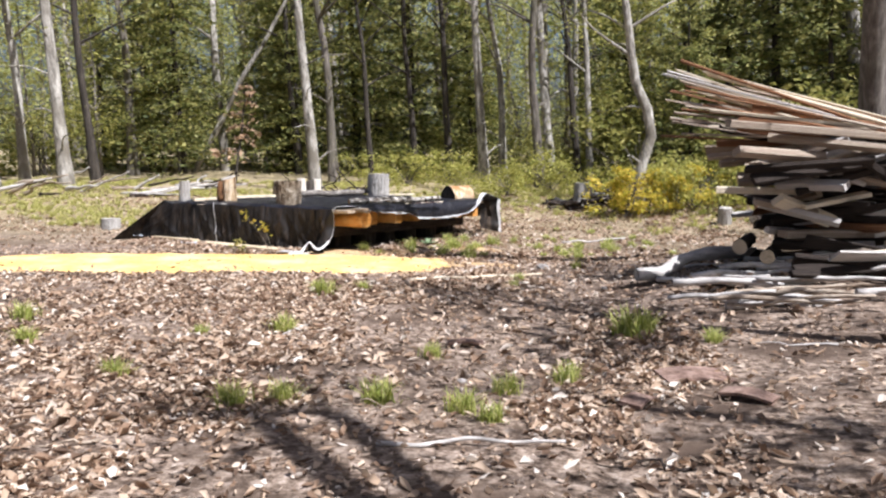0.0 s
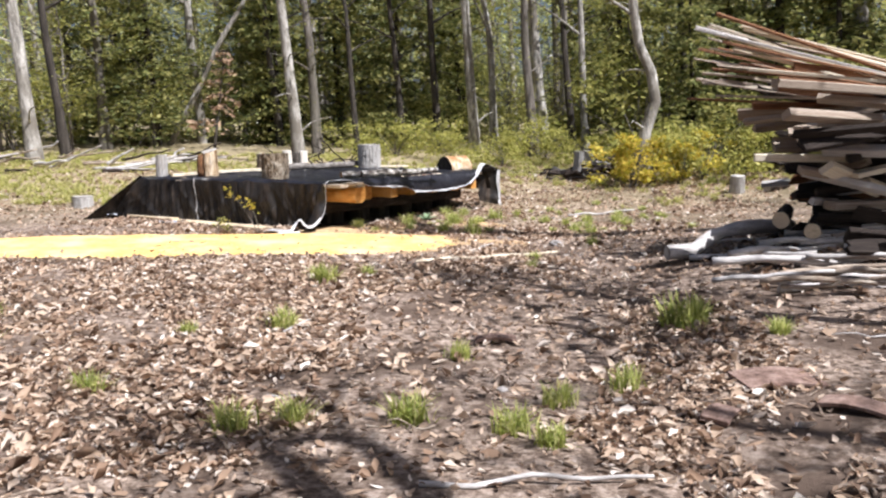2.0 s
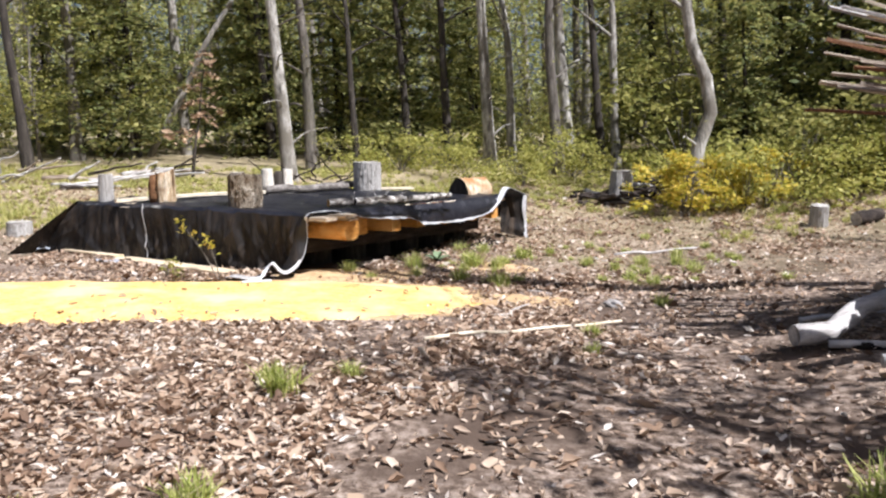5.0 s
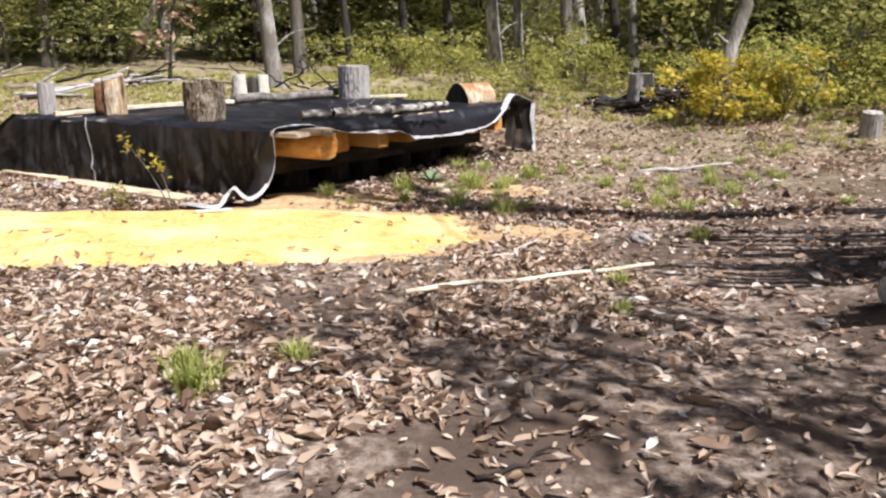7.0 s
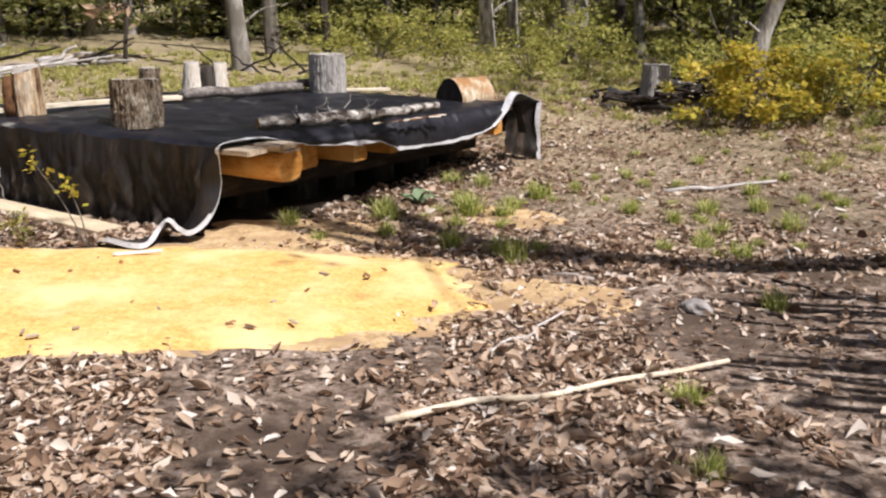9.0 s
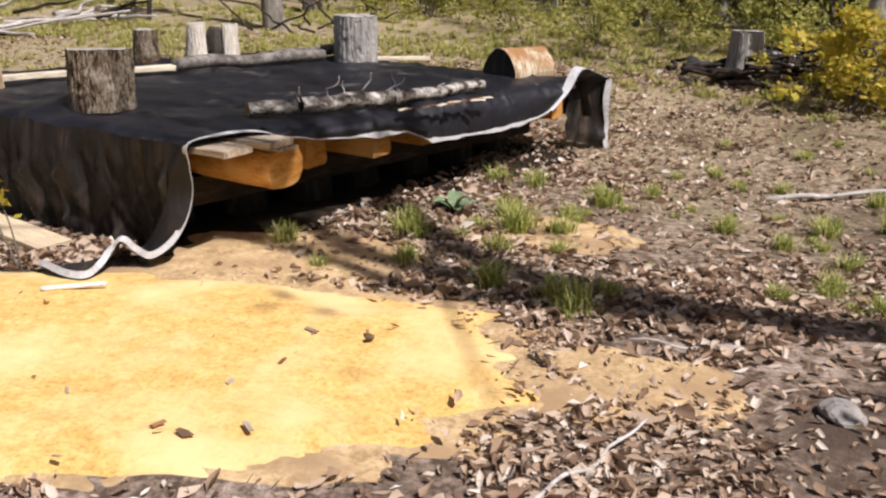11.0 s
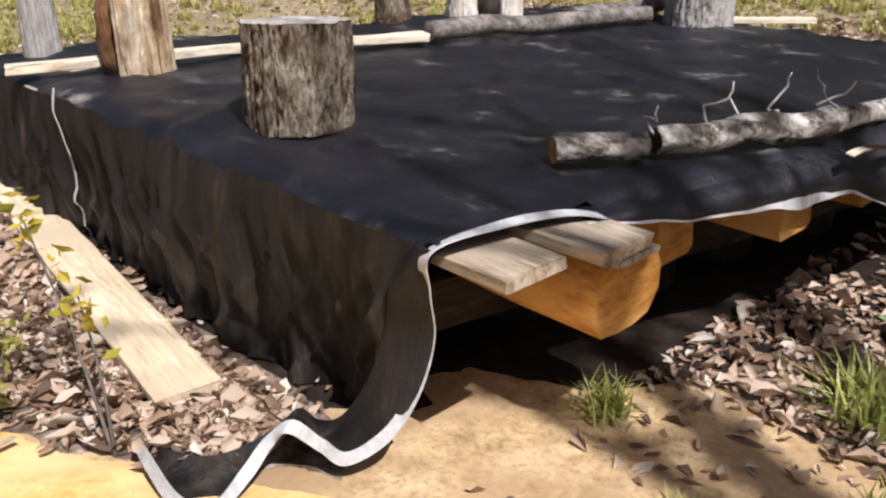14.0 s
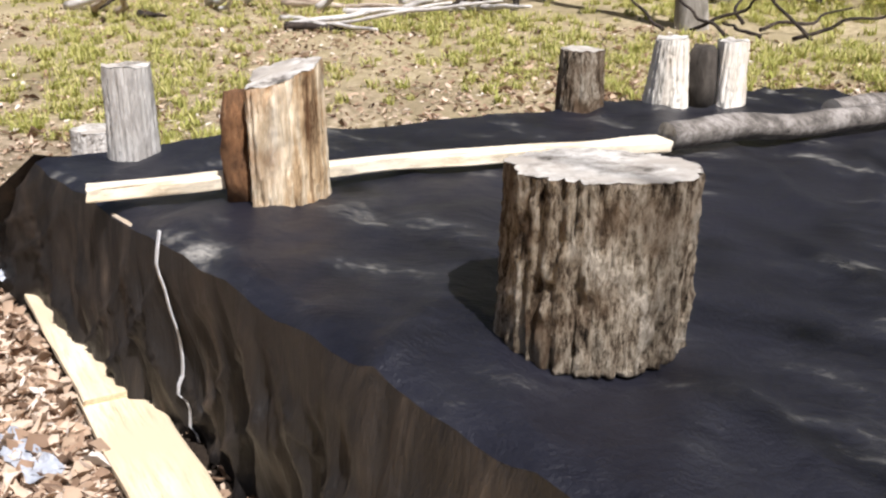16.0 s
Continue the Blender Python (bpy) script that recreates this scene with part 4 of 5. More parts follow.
def rag(x, y, z, size, seed, label):
    rows = []
    for i in range(13):
        rows.append([((i / 12 - 0.5) * size * 1.5 + 0.03 * noise.noise((i * 0.4, k * 0.3, seed)), (k / 8 - 0.5) * size * (0.45 + 0.2 * noise.noise((i * 0.3, 1, seed))),
                      0.02 + 0.05 * abs(noise.noise((i * 0.35, k * 0.5, seed + 3)))) for k in range(9)])
    return solo("rag", sheet_mesh("rag", rows, CLOTH), pose(x, y, z, 0, 0, -30 + seed * 20), label, "cloth", "scraps of cloth")


rag(-3.84, 6.62, 0.030, 0.20, 1, "crumpled pale blue-grey cloth scrap on dry leaves")
rag(-5.02, 7.34, 0.05, 0.18, 2, "crumpled pale cloth scrap beside the tarp's foot")

lying("dry_branch", (0.03, 3.72, gz(0.03, 3.72) + 0.03), (1.42, 4.50, gz(1.42, 4.5) + 0.04), 0.015, 0.011, "long pale dry branch lying on leaf litter", "branch", SLAB, SLAB, 4, 0.10, "branches on the ground", 8)
lying("dry_branch", (0.36, 4.50, 0.012), (0.71, 5.01, 0.05), 0.008, 0.005, "thin pale bent branch on leaf litter", "branch", DRIFT, DRIFT, 9, 0.10, "branches on the ground", 8)
lying("dry_branch", (0.85, -1.5, 0.02), (1.75, -1.35, 0.03), 0.013, 0.008, "pale dry branch lying on leaf litter", "branch", DRIFT, DRIFT, 12, 0.10, "branches on the ground", 8)
lying("dry_branch", (1.6, 8.3, 0.02), (2.6, 8.6, 0.09), 0.02, 0.012, "grey dry branch lying on bare soil", "branch", DRIFT, DRIFT, 13, 0.10, "branches on the ground", 8)
for k in range(46):
    x, y = rnd.uniform(-4.5, 4.0), rnd.uniform(-4, 8)
    if in_sand(x, y, 1.05) or (y > 5.6 and x < 0.7):
        continue
    a, l = rnd.uniform(0, 6.28), rnd.uniform(0.15, 0.55)
    z = gz(x, y) + 0.012
    lying("dry_branch", (x, y, z), (x + l * math.cos(a), y + l * math.sin(a), gz(x + l * math.cos(a), y + l * math.sin(a)) + 0.02), rnd.uniform(0.004, 0.011), 0.003, "short dry stick lying on leaf litter", "branch", rnd.choice((DRIFT, PILE_DARK, PILE_WOOD)), None, k, 0.10, "branches on the ground", 6, 7)


def stone(x, y, r, seed):
    bm = bmesh.new()
    bmesh.ops.create_icosphere(bm, subdivisions=3, radius=r)
    for v in bm.verts:
        v.co *= 1 + 0.35 * noise.noise(v.co / r * 1.1 + Vector((seed, 0, 0)))
        v.co.z *= 0.55
    me = bpy.data.meshes.new("stone")
    bm.to_mesh(me)
    bm.free()
    me.materials.append(STONE)
    solo("stone", me, pose(x, y, gz(x, y) + r * 0.2, 0, 0, seed * 40), "grey fieldstone half sunk in leaf litter", "stone", "stones")


for k, (x, y, r) in enumerate(((1.41, 5.27, 0.08), (-2.9, -2.4, 0.05), (-2.5, -2.5, 0.06), (-0.9, -2.3, 0.03), (1.1, -0.2, 0.03), (-1.6, 3.0, 0.04))):
    stone(x, y, r, k)

for x, y, l, w, turn in ((2.52, -0.08, 0.42, 0.24, 15), (2.15, -0.58, 0.22, 0.14, 60), (2.75, -0.55, 0.30, 0.12, -30), (1.0, 0.75, 0.26, 0.10, 8)):
    solo("bark_slab", plank_mesh("bark_slab", l, w, 0.022, BARK_BROWN, l * 9, 0.5, 10, 0.02), pose(x, y, gz(x, y) + 0.012, 3, 0, turn), "flat reddish brown slab of bark on leaf litter", "bark", "bark slabs on the ground")

# wood chips on the sand
for k in range(34):
    a, q = rnd.uniform(0, 6.283), math.sqrt(rnd.random()) * 0.9
    x, y = SAND_MID.x + math.cos(a + SAND_TURN) * sand_edge(a) * q, SAND_MID.y + math.sin(a + SAND_TURN) * sand_edge(a) * q
    solo("wood_chip", plank_mesh("wood_chip", rnd.uniform(0.03, 0.075), rnd.uniform(0.012, 0.022), 0.006, rnd.choice((BOARD, PILE_RUST, PILE_WOOD)), k, 0.3, 3), pose(x, y, bumps(x, y) + 0.043, rnd.uniform(-8, 8), 0, rnd.uniform(0, 180)), "small brown wood chip lying on sand", "wood chip", "wood chips")

# ---- woodpile ----
def build_woodpile():
    mats = [PILE_WOOD, PILE_WOOD, DRIFT, PILE_DARK, PILE_DARK, SLAB, PILE_RUST]
    kinds = {}
    r = random.Random(5)
    words = {PILE_WOOD: "weathered tan slab board in a jumbled woodpile", DRIFT: "bleached grey slab in a jumbled woodpile", PILE_DARK: "bark-covered slab with woodpile shade painted into its dark colour",
             SLAB: "pale fresh-sawn slab in a jumbled woodpile", PILE_RUST: "red-brown slab in a jumbled woodpile"}

    def board(x, y, z, length, width, thick, mat, rz, pitch, roll=0.0):
        key = (mat.name, r.randrange(3))
        if key not in kinds:
            kinds[key] = plank_mesh("slab_board", 1.0, 1.0, 1.0, mat, len(kinds), 0.12, 14)
        ob = solo("slab_board", kinds[key], pose(x, y + 1.05, z, roll, pitch, rz) @ Matrix.Diagonal((length, width, thick, 1)), words[mat], "board", "woodpile")
        return ob

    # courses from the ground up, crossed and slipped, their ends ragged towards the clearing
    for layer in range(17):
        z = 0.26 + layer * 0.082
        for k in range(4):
            # lower courses draw mostly PILE_DARK, so the pile's inner shade is painted
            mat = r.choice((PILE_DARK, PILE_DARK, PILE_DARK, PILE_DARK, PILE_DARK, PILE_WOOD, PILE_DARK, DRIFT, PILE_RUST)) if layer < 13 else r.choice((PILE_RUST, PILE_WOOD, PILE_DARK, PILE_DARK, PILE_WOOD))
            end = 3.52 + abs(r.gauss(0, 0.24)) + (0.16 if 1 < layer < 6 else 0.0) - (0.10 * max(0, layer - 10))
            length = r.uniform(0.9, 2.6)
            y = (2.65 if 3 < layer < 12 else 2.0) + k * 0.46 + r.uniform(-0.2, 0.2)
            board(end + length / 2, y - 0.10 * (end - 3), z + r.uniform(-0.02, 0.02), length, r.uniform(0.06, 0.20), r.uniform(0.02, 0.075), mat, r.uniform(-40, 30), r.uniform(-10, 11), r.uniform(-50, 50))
    # short pieces stuck in the face
    for k in range(30):
        mat = r.choice((PILE_WOOD, DRIFT, SLAB, SLAB, DRIFT, PILE_DARK))
        board(3.75 + r.uniform(0, 1.3), 2.0 + r.uniform(0, 0.7), r.uniform(0.4, 1.6), r.uniform(0.3, 0.9), r.uniform(0.05, 0.15), r.uniform(0.03, 0.08), mat, r.uniform(-50, 60), r.uniform(-24, 24), r.uniform(-40, 40))
    # long thin slabs on top, fanned out with their ends lifted
    for k in range(38):
        mat = r.choice((PILE_WOOD, PILE_WOOD, DRIFT, SLAB, SLAB, PILE_WOOD)) if k % 6 else PILE_RUST
        length = r.uniform(1.9, 3.1)
        up = r.random()
        lift = 3 + 15 * up + r.uniform(-3, 3)
        end = Vector((2.62 + r.uniform(0, 0.65), 2.45 + (k % 17) * 0.085, 1.62 + 0.70 * up + r.uniform(-0.08, 0.05)))
        mid = end + Vector((math.cos(radians(lift)), -0.12, -math.sin(radians(lift)))) * length / 2
        board(mid.x, mid.y, mid.z, length, r.uniform(0.02, 0.06), r.uniform(0.012, 0.03), mat, -7 + r.uniform(-9, 9), lift, r.uniform(-30, 30))
    board(4.45, 2.45, 1.56, 2.2, 0.20, 0.10, PILE_RUST, -10, 6, 20)
    board(4.5, 2.65, 1.68, 2.0, 0.15, 0.09, PILE_RUST, -6, 9, 0)
    board(3.56, 2.55, 1.03, 0.76, 0.16, 0.07, SLAB, -8, 0)
    board(3.80, 2.6, 1.24, 0.5, 0.13, 0.08, DRIFT, 14, -6)
    # cross logs at the foot, cut ends out
    for k, (x, y, z) in enumerate(((3.42, 2.55, 0.50), (3.66, 2.40, 0.42), (4.1, 2.3, 0.30), (4.6, 2.2, 0.34), (3.45, 3.0, 0.22))):
        lying("cordwood", (x, y + 1.0, z), (x + 0.25, y + 1.75, z + 0.02), 0.075 - k * 0.004, 0.065, "short cut log with a pale end in a woodpile", "log", PILE_DARK, BOARD_PALE, 50 + k, 0.02, "woodpile")
    # limbs that lie about its foot
    path = smooth_line([(0, 0, 0), (0.25, -0.04, 0.02), (0.42, 0.0, 0.07), (0.62, 0.02, 0.15), (0.95, -0.02, 0.20), (1.5, 0.0, 0.18)], 22)
    me = stem_mesh("crooked_limb", path, [0.066 + 0.006 * math.sin(k * 0.8) for k in range(23)], DRIFT, CUT_FACE, 14, 0.15, 5, 3)
    solo("crooked_limb", me, pose(2.42, 3.55, gz(2.42, 3.55) + 0.11, 0, 0, 30), "crooked bleached grey limb lying beside a woodpile", "branch", "limbs beside the woodpile")
    for k in range(38):
        x, y = 2.6 + r.uniform(0, 1.6), 2.0 + r.uniform(0, 2.2)
        length = r.uniform(0.7, 1.9)
        a = r.uniform(-0.45, 0.45)
        z = gz(x, y) + 0.03 + r.uniform(0, 0.10)
        lying("dead_limb", (x, y, z), (x + length * math.cos(a), y + length * math.sin(a), z + r.uniform(0.0, 0.12)), r.uniform(0.015, 0.04), 0.014, "bleached dead limb lying beside a woodpile", "branch", r.choice((DRIFT, DRIFT, PILE_WOOD, PILE_DARK)), CUT_FACE, 70 + k, 0.12, "limbs beside the woodpile", 8)


build_woodpile()

# ---- litter ----
def on_plank(x, y):
    a, b = Vector((-2.28, 6.17)), Vector((-4.82, 7.39))
    d = (b - a).normalized()
    w = Vector((x, y)) - a
    return 0 < w.dot(d) < 2.82 and abs(w.cross(d)) < 0.105


def build_litter():
    n = 190000
    xs = np.clip(gen.normal(0.3, 2.7, n), -7, 7)
    ys = gen.uniform(-5.2, 12.5, n)
    keep = []
    for x, y in zip(xs, ys):
        if in_sand(x, y, 0.99) and rnd.random() > (0.10 if not in_sand(x, y, 0.9) else 0.005):
            continue
        w = Vector((x, y)) - DECK_A
        u, v = w.dot(FRONT), w.dot(SIDE)
        if -0.1 < u < 3.2 and -0.05 < v < 3.6:
            continue
        if noise.noise((x * 0.7, y * 0.7, 9)) + 0.6 * noise.noise((x * 2.1, y * 2.1, 3)) + 0.25 * max(-1.0, min(1.0, (0.2 - x) / 1.2)) < 0.02 and rnd.random() < 0.84:
            continue
        if on_plank(x, y) or math.hypot(x + 1.78, y - 6.0) < 0.32:
            continue
        if math.hypot((x + 1.1) / 1.3, (y - 6.45) / 0.8) < 0.55 and rnd.random() < 0.8:
            continue
        keep.append((x, y, gz(x, y) + rnd.uniform(0.004, 0.020) + (0.03 if in_sand(x, y, 0.95) else 0)))
    for _ in range(26000):
        x, y = rnd.uniform(-12, 6), rnd.uniform(8.2, 14.5)
        w = Vector((x, y)) - DECK_A
        if not (-0.2 < w.dot(FRONT) < 3.6 and -0.1 < w.dot(SIDE) < 4.3) and noise.noise((x * 0.6, y * 0.6, 5)) > rnd.uniform(-0.5, 0.2):
            keep.append((x, y, gz(x, y) + rnd.uniform(0.004, 0.020)))
    # a drift of leaves along the foot of the tarp
    for _ in range(13000):
        u, d = rnd.uniform(0.11, 1.1), abs(rnd.gauss(0, 0.22))
        p = DECK_A + (DECK_D - DECK_A) * u - SIDE * (0.10 + d)
        if not in_sand(p.x, p.y, 0.98) and not on_plank(p.x, p.y):
            keep.append((p.x, p.y, gz(p.x, p.y) + rnd.uniform(0.004, 0.04)))
    p, t = litter_cloud(np.array(keep), 0.045)
    ob = new("leaf_litter", mesh_of("leaf_litter", p, t, LITTER, True))
    tagged(ob, "dry tan and brown fallen leaves strewn over soil", "leaf litter", kind="stuff")


build_litter()

# ---- grass ----
TUFTS = [(-1.21, 6.66, 1.0), (-0.57, 6.98, 1.5), (-0.22, 8.33, 1.1), (0.03, 7.22, 1.5), (-0.03, 7.48, 1.2), (0.29, 7.23, 1.0), (0.54, 7.92, 1.3), (0.85, 8.18, 0.9), (0.0, 6.25, 1.1), (0.43, 6.0, 1.2), (0.33, 6.14, 1.1), (0.57, 6.25, 0.8),
         (-0.02, 6.82, 0.9), (0.05, 8.28, 1.1), (-0.90, 6.33, 0.6), (-0.48, 6.5, 0.9), (1.27, 7.56, 1.0), (1.55, 7.27, 0.9), (1.85, 7.58, 1.1), (1.82, 6.96, 0.9), (2.34, 7.07, 1.2), (1.85, 6.32, 1.0), (1.82, 5.35, 0.9), (1.19, 4.09, 0.8),
         (1.16, 3.50, 0.7), (2.33, 8.3, 0.9), (4.1, 10.8, 1.2), (-0.57, 2.26, 0.9), (-0.18, 2.45, 0.8), (-0.46, 2.12, 1.2), (-0.45, 0.95, 1.2), (2.22, 1.20, 1.9), (2.34, 1.32, 1.4), (2.79, 0.95, 0.9), (1.75, -0.12, 1.1), (1.39, -0.42, 1.0),
         (0.69, -0.74, 1.2), (-0.10, -0.96, 1.2), (0.14, -0.81, 1.1), (-1.04, -0.51, 1.0), (1.18, -0.83, 1.1), (1.36, -0.97, 0.9), (-2.72, 1.05, 1.3), (-2.18, 0.26, 1.1), (0.81, 0.37, 0.9), (-1.04, 0.74, 0.7), (1.66, 6.56, 1.0), (2.26, 7.7, 1.0)]
tuft_kinds = [mesh_of("blades", *blade_tuft(120, 0.11, 0.14, s, 0.0042), GRASS) for s in range(5)]
for k, (x, y, big) in enumerate(TUFTS):
    solo("grass_tuft", tuft_kinds[k % 5], pose(x, y, gz(x, y) - 0.005, 0, 0, rnd.uniform(0, 360)) @ Matrix.Diagonal((big * 1.15, big * 1.15, big * 1.08, 1)), "fresh green grass tuft growing in leaf litter", "grass", "grass tufts")
for k in range(44):
    x, y, s = rnd.uniform(-0.5, 3.4), rnd.uniform(6.3, 9.8), rnd.uniform(0.35, 0.8)
    if x < -1.0 + (y - 6.2) * 0.62:
        x += 1.4
    solo("grass_tuft", tuft_kinds[k % 5], pose(x, y, gz(x, y) - 0.005, 0, 0, rnd.uniform(0, 360)) @ Matrix.Diagonal((s * 1.2, s * 1.2, s, 1)), "small green grass tuft growing in leaf litter", "grass", "grass tufts")


def weed(x, y):
    """Broad pointed leaves that spread from one root."""
    ob = thing("broadleaf_weed", x, y, gz(x, y), "low broad-leaved green weed in leaf litter", "weed")
    for k, (turn, size, up) in enumerate(((20, 0.16, 0.05), (95, 0.15, 0.09), (160, 0.17, 0.05), (215, 0.13, 0.07), (290, 0.15, 0.04), (340, 0.12, 0.10))):
        verts, faces = [], []
        for i in range(9):
            f = i / 8
            w = 0.36 * size * math.sin(min(1, f * 1.02) * math.pi) ** 0.7 * (1.15 - 0.5 * f)
            z = up * math.sin(f * 2.2) + 0.01
            verts += [(f * size, -w, z + 0.014), (f * size, 0, z), (f * size, w, z + 0.014)]
        for i in range(8):
            faces += [(i * 3 + j, i * 3 + 3 + j, i * 3 + 4 + j, i * 3 + 1 + j) for j in range(2)]
        part("leaf", mesh_of("leaf", verts, faces, LEAF_WEED, True), ob, m=pose(0, 0, 0, 0, 0, turn))


weed(-0.40, 7.50)


def sapling(x, y, h, seed, label, mat=LEAF_SPRING, n=56, lean=(0.0, 0.0), bare=0.45):
    """Thin stems that lean one way, leafy from a bare height up."""
    ob = thing("sapling", x, y, gz(x, y), label, "sapling", "saplings")
    spots = []
    r = random.Random(seed)
    for k in range(2):
        tall = h * (1.0, 0.72)[k]
        top = Vector((lean[0] * (1.0, 0.55, 0.9)[k] + r.uniform(-0.12, 0.12) * h, lean[1] + r.uniform(-0.1, 0.1) * h, tall))
        path = smooth_line([(0, 0, -0.02), top * 0.5 + Vector((0.03 * h, 0, 0.02)), top], 8)
        part("stem", stem_mesh("stem", path, [0.006 - 0.0005 * i for i in range(9)], TRUNK_GREY, None, 6, 0.1), ob)
        for _ in range(n // 2):
            p = path[int(r.uniform(bare, 1.0) * 8.99)]
            spots.append((p.x + r.gauss(0, 0.035), p.y + r.gauss(0, 0.035), p.z + r.gauss(0, 0.03)))
    part("leaves", mesh_of("leaves", *leaf_cloud(np.array(spots), 0.052, 0.3, 0.3), mat), ob)["kind"] = "stuff"


sapling(-2.30, 5.90, 0.54, 1, "young sapling with yellow-green leaves before the tarp", LEAF_BUSH, 45, (-0.42, 0.16), 0.66)
sapling(-2.90, 6.02, 0.20, 2, "small yellow-green seedling in dry leaves", n=36)
sapling(-2.72, 5.86, 0.14, 3, "small dark green seedling in dry leaves", LEAF_MID, 36)


def build_meadow():
    chunks_v, chunks_f, o = [], [], 0
    base_v, base_f = blade_tuft(26, 0.13, 0.11, 77, 0.006)
    base_v, base_f = np.array(base_v), np.array(base_f)
    for _ in range(7600):
        x, y = rnd.uniform(-13, 7), rnd.uniform(9.0, 17.0)
        w = Vector((x, y)) - DECK_A
        if w.dot(SIDE) < 4.3 and -0.6 < w.dot(FRONT) < 3.4:
            continue
        dens = noise.noise((x * 0.35, y * 0.5, 2)) + 0.035 * (y - 11.5) - 0.04 * max(0, x + 2)
        if dens < rnd.uniform(-0.25, 0.3):
            continue
        a, s = rnd.uniform(0, 6.283), rnd.uniform(0.5, 1.3)
        c, n = math.cos(a) * s, math.sin(a) * s
        v = base_v @ np.array([[c, n, 0], [-n, c, 0], [0, 0, s]]) + np.array([x, y, gz(x, y)])
        chunks_v.append(v)
        chunks_f.append(base_f + o)
        o += len(v)
    ob = new("meadow_grass", mesh_of("meadow_grass", np.concatenate(chunks_v), np.concatenate(chunks_f), GRASS_DRY))
    tagged(ob, "yellow-green grass at the edge of the clearing", "grass", kind="stuff")


build_meadow()


# ---- shrubs at the wood's edge ----
def shrub_mesh(seed, n, w, h, leaf):
    r = np.random.default_rng(seed)
    heads = np.stack([r.normal(0, w * 0.45, 20), r.normal(0, w * 0.38, 20), r.uniform(0.12, 1.0, 20) ** 1.2 * h], 1)
    pts = heads[r.integers(0, 20, n)] + r.normal(0, 1, (n, 3)) * np.array([0.12, 0.12, 0.09]) * max(w, 0.7)
    pts[:, 2] = np.abs(pts[:, 2])
    return leaf_cloud(pts, leaf, 0.35, 0.25)


def shrub_stems(seed, w, h):
    r = random.Random(seed)
    chunks = []
    for _ in range(9):
        top = Vector((r.gauss(0, w * 0.35), r.gauss(0, w * 0.3), h * r.uniform(0.5, 0.95)))
        v, f, *_ = tube(smooth_line([(r.gauss(0, 0.06), r.gauss(0, 0.06), -0.05), top * 0.5 + Vector((0.05, 0, 0.05)), top], 6), [0.014 - 0.0018 * i for i in range(7)], 5)
        chunks.append((v, f))
    return joined(chunks)


def shrub_thing(mat, seed, n, w, h, leaf, label):
    ob = thing("shrub", 0, 0, 0, label, "shrub", "shrubs at the wood's edge")
    part("branching", mesh_of("branching", *shrub_stems(seed, w, h), TRUNK_GREY), ob)["kind"] = "stuff"
    part("leaves", mesh_of("leaves", *shrub_mesh(seed, n, w, h, leaf), mat), ob)
    return ob


def put(ob, x, y, scale, rz=None, used=[]):
    m = pose(x, y, gz(x, y), 0, 0, rnd.uniform(0, 360) if rz is None else rz) @ Matrix.Scale(scale, 4)
    if ob.name in used:
        return copy_thing(ob, m)
    used.append(ob.name)
    ob.matrix_basis = m
    return ob


gold = shrub_thing(LEAF_BUSH, 3, 1100, 0.62, 1.15, 0.09, "golden-green leafy shrub at the wood's edge")
lime = shrub_thing(LEAF_SPRING, 4, 1700, 1.1, 0.8, 0.075, "yellow-green leafy shrub at the wood's edge")
deep = shrub_thing(LEAF_MID, 5, 1900, 1.2, 1.0, 0.08, "dark green leafy shrub at the wood's edge")
for x, y, s in ((2.75, 10.9, 0.85), (3.15, 11.2, 0.9), (2.55, 11.5, 0.7), (3.6, 11.0, 0.8), (4.1, 11.6, 0.9)):
    put(gold, x, y, s)
for x, y, s in ((4.0, 11.3, 0.95), (4.6, 11.6, 1.0), (5.2, 11.9, 1.1), (4.3, 12.4, 1.1), (5.9, 12.6, 1.2), (0.3, 14.2, 0.8), (-0.9, 15.4, 0.8), (1.2, 15.6, 0.9), (-2.4, 16.4, 0.9), (2.4, 14.0, 0.8), (0.8, 17.0, 1.1), (-3.6, 17.2, 0.9), (3.2, 13.2, 0.9), (-1.6, 17.5, 1.0)):
    put(lime, x, y, s)
for x, y, s in ((4.9, 12.8, 1.3), (6.3, 13.4, 1.4), (3.4, 14.6, 1.2), (1.6, 18.2, 0.9), (-0.2, 19.0, 0.8), (-2.8, 19.0, 0.9), (7.4, 12.2, 1.4), (-13.5, 18.0, 1.4), (4.2, 17.0, 1.5)):
    put(deep, x, y, s)


# ---- trees ----
def crooked_path(h, wob, seed, n=16, kink=0.0):
    out = []
    for i in range(n + 1):
        f = i / n
        k = kink * (math.exp(-((f * h - 2.1) / 0.75) ** 2)) if kink else 0
        out.append(Vector((wob * noise.noise((f * 2.5, seed, 1)) * f * 2 + k, wob * noise.noise((f * 2.5, seed, 7)) * f * 2, f * h - 0.1)))
    return out


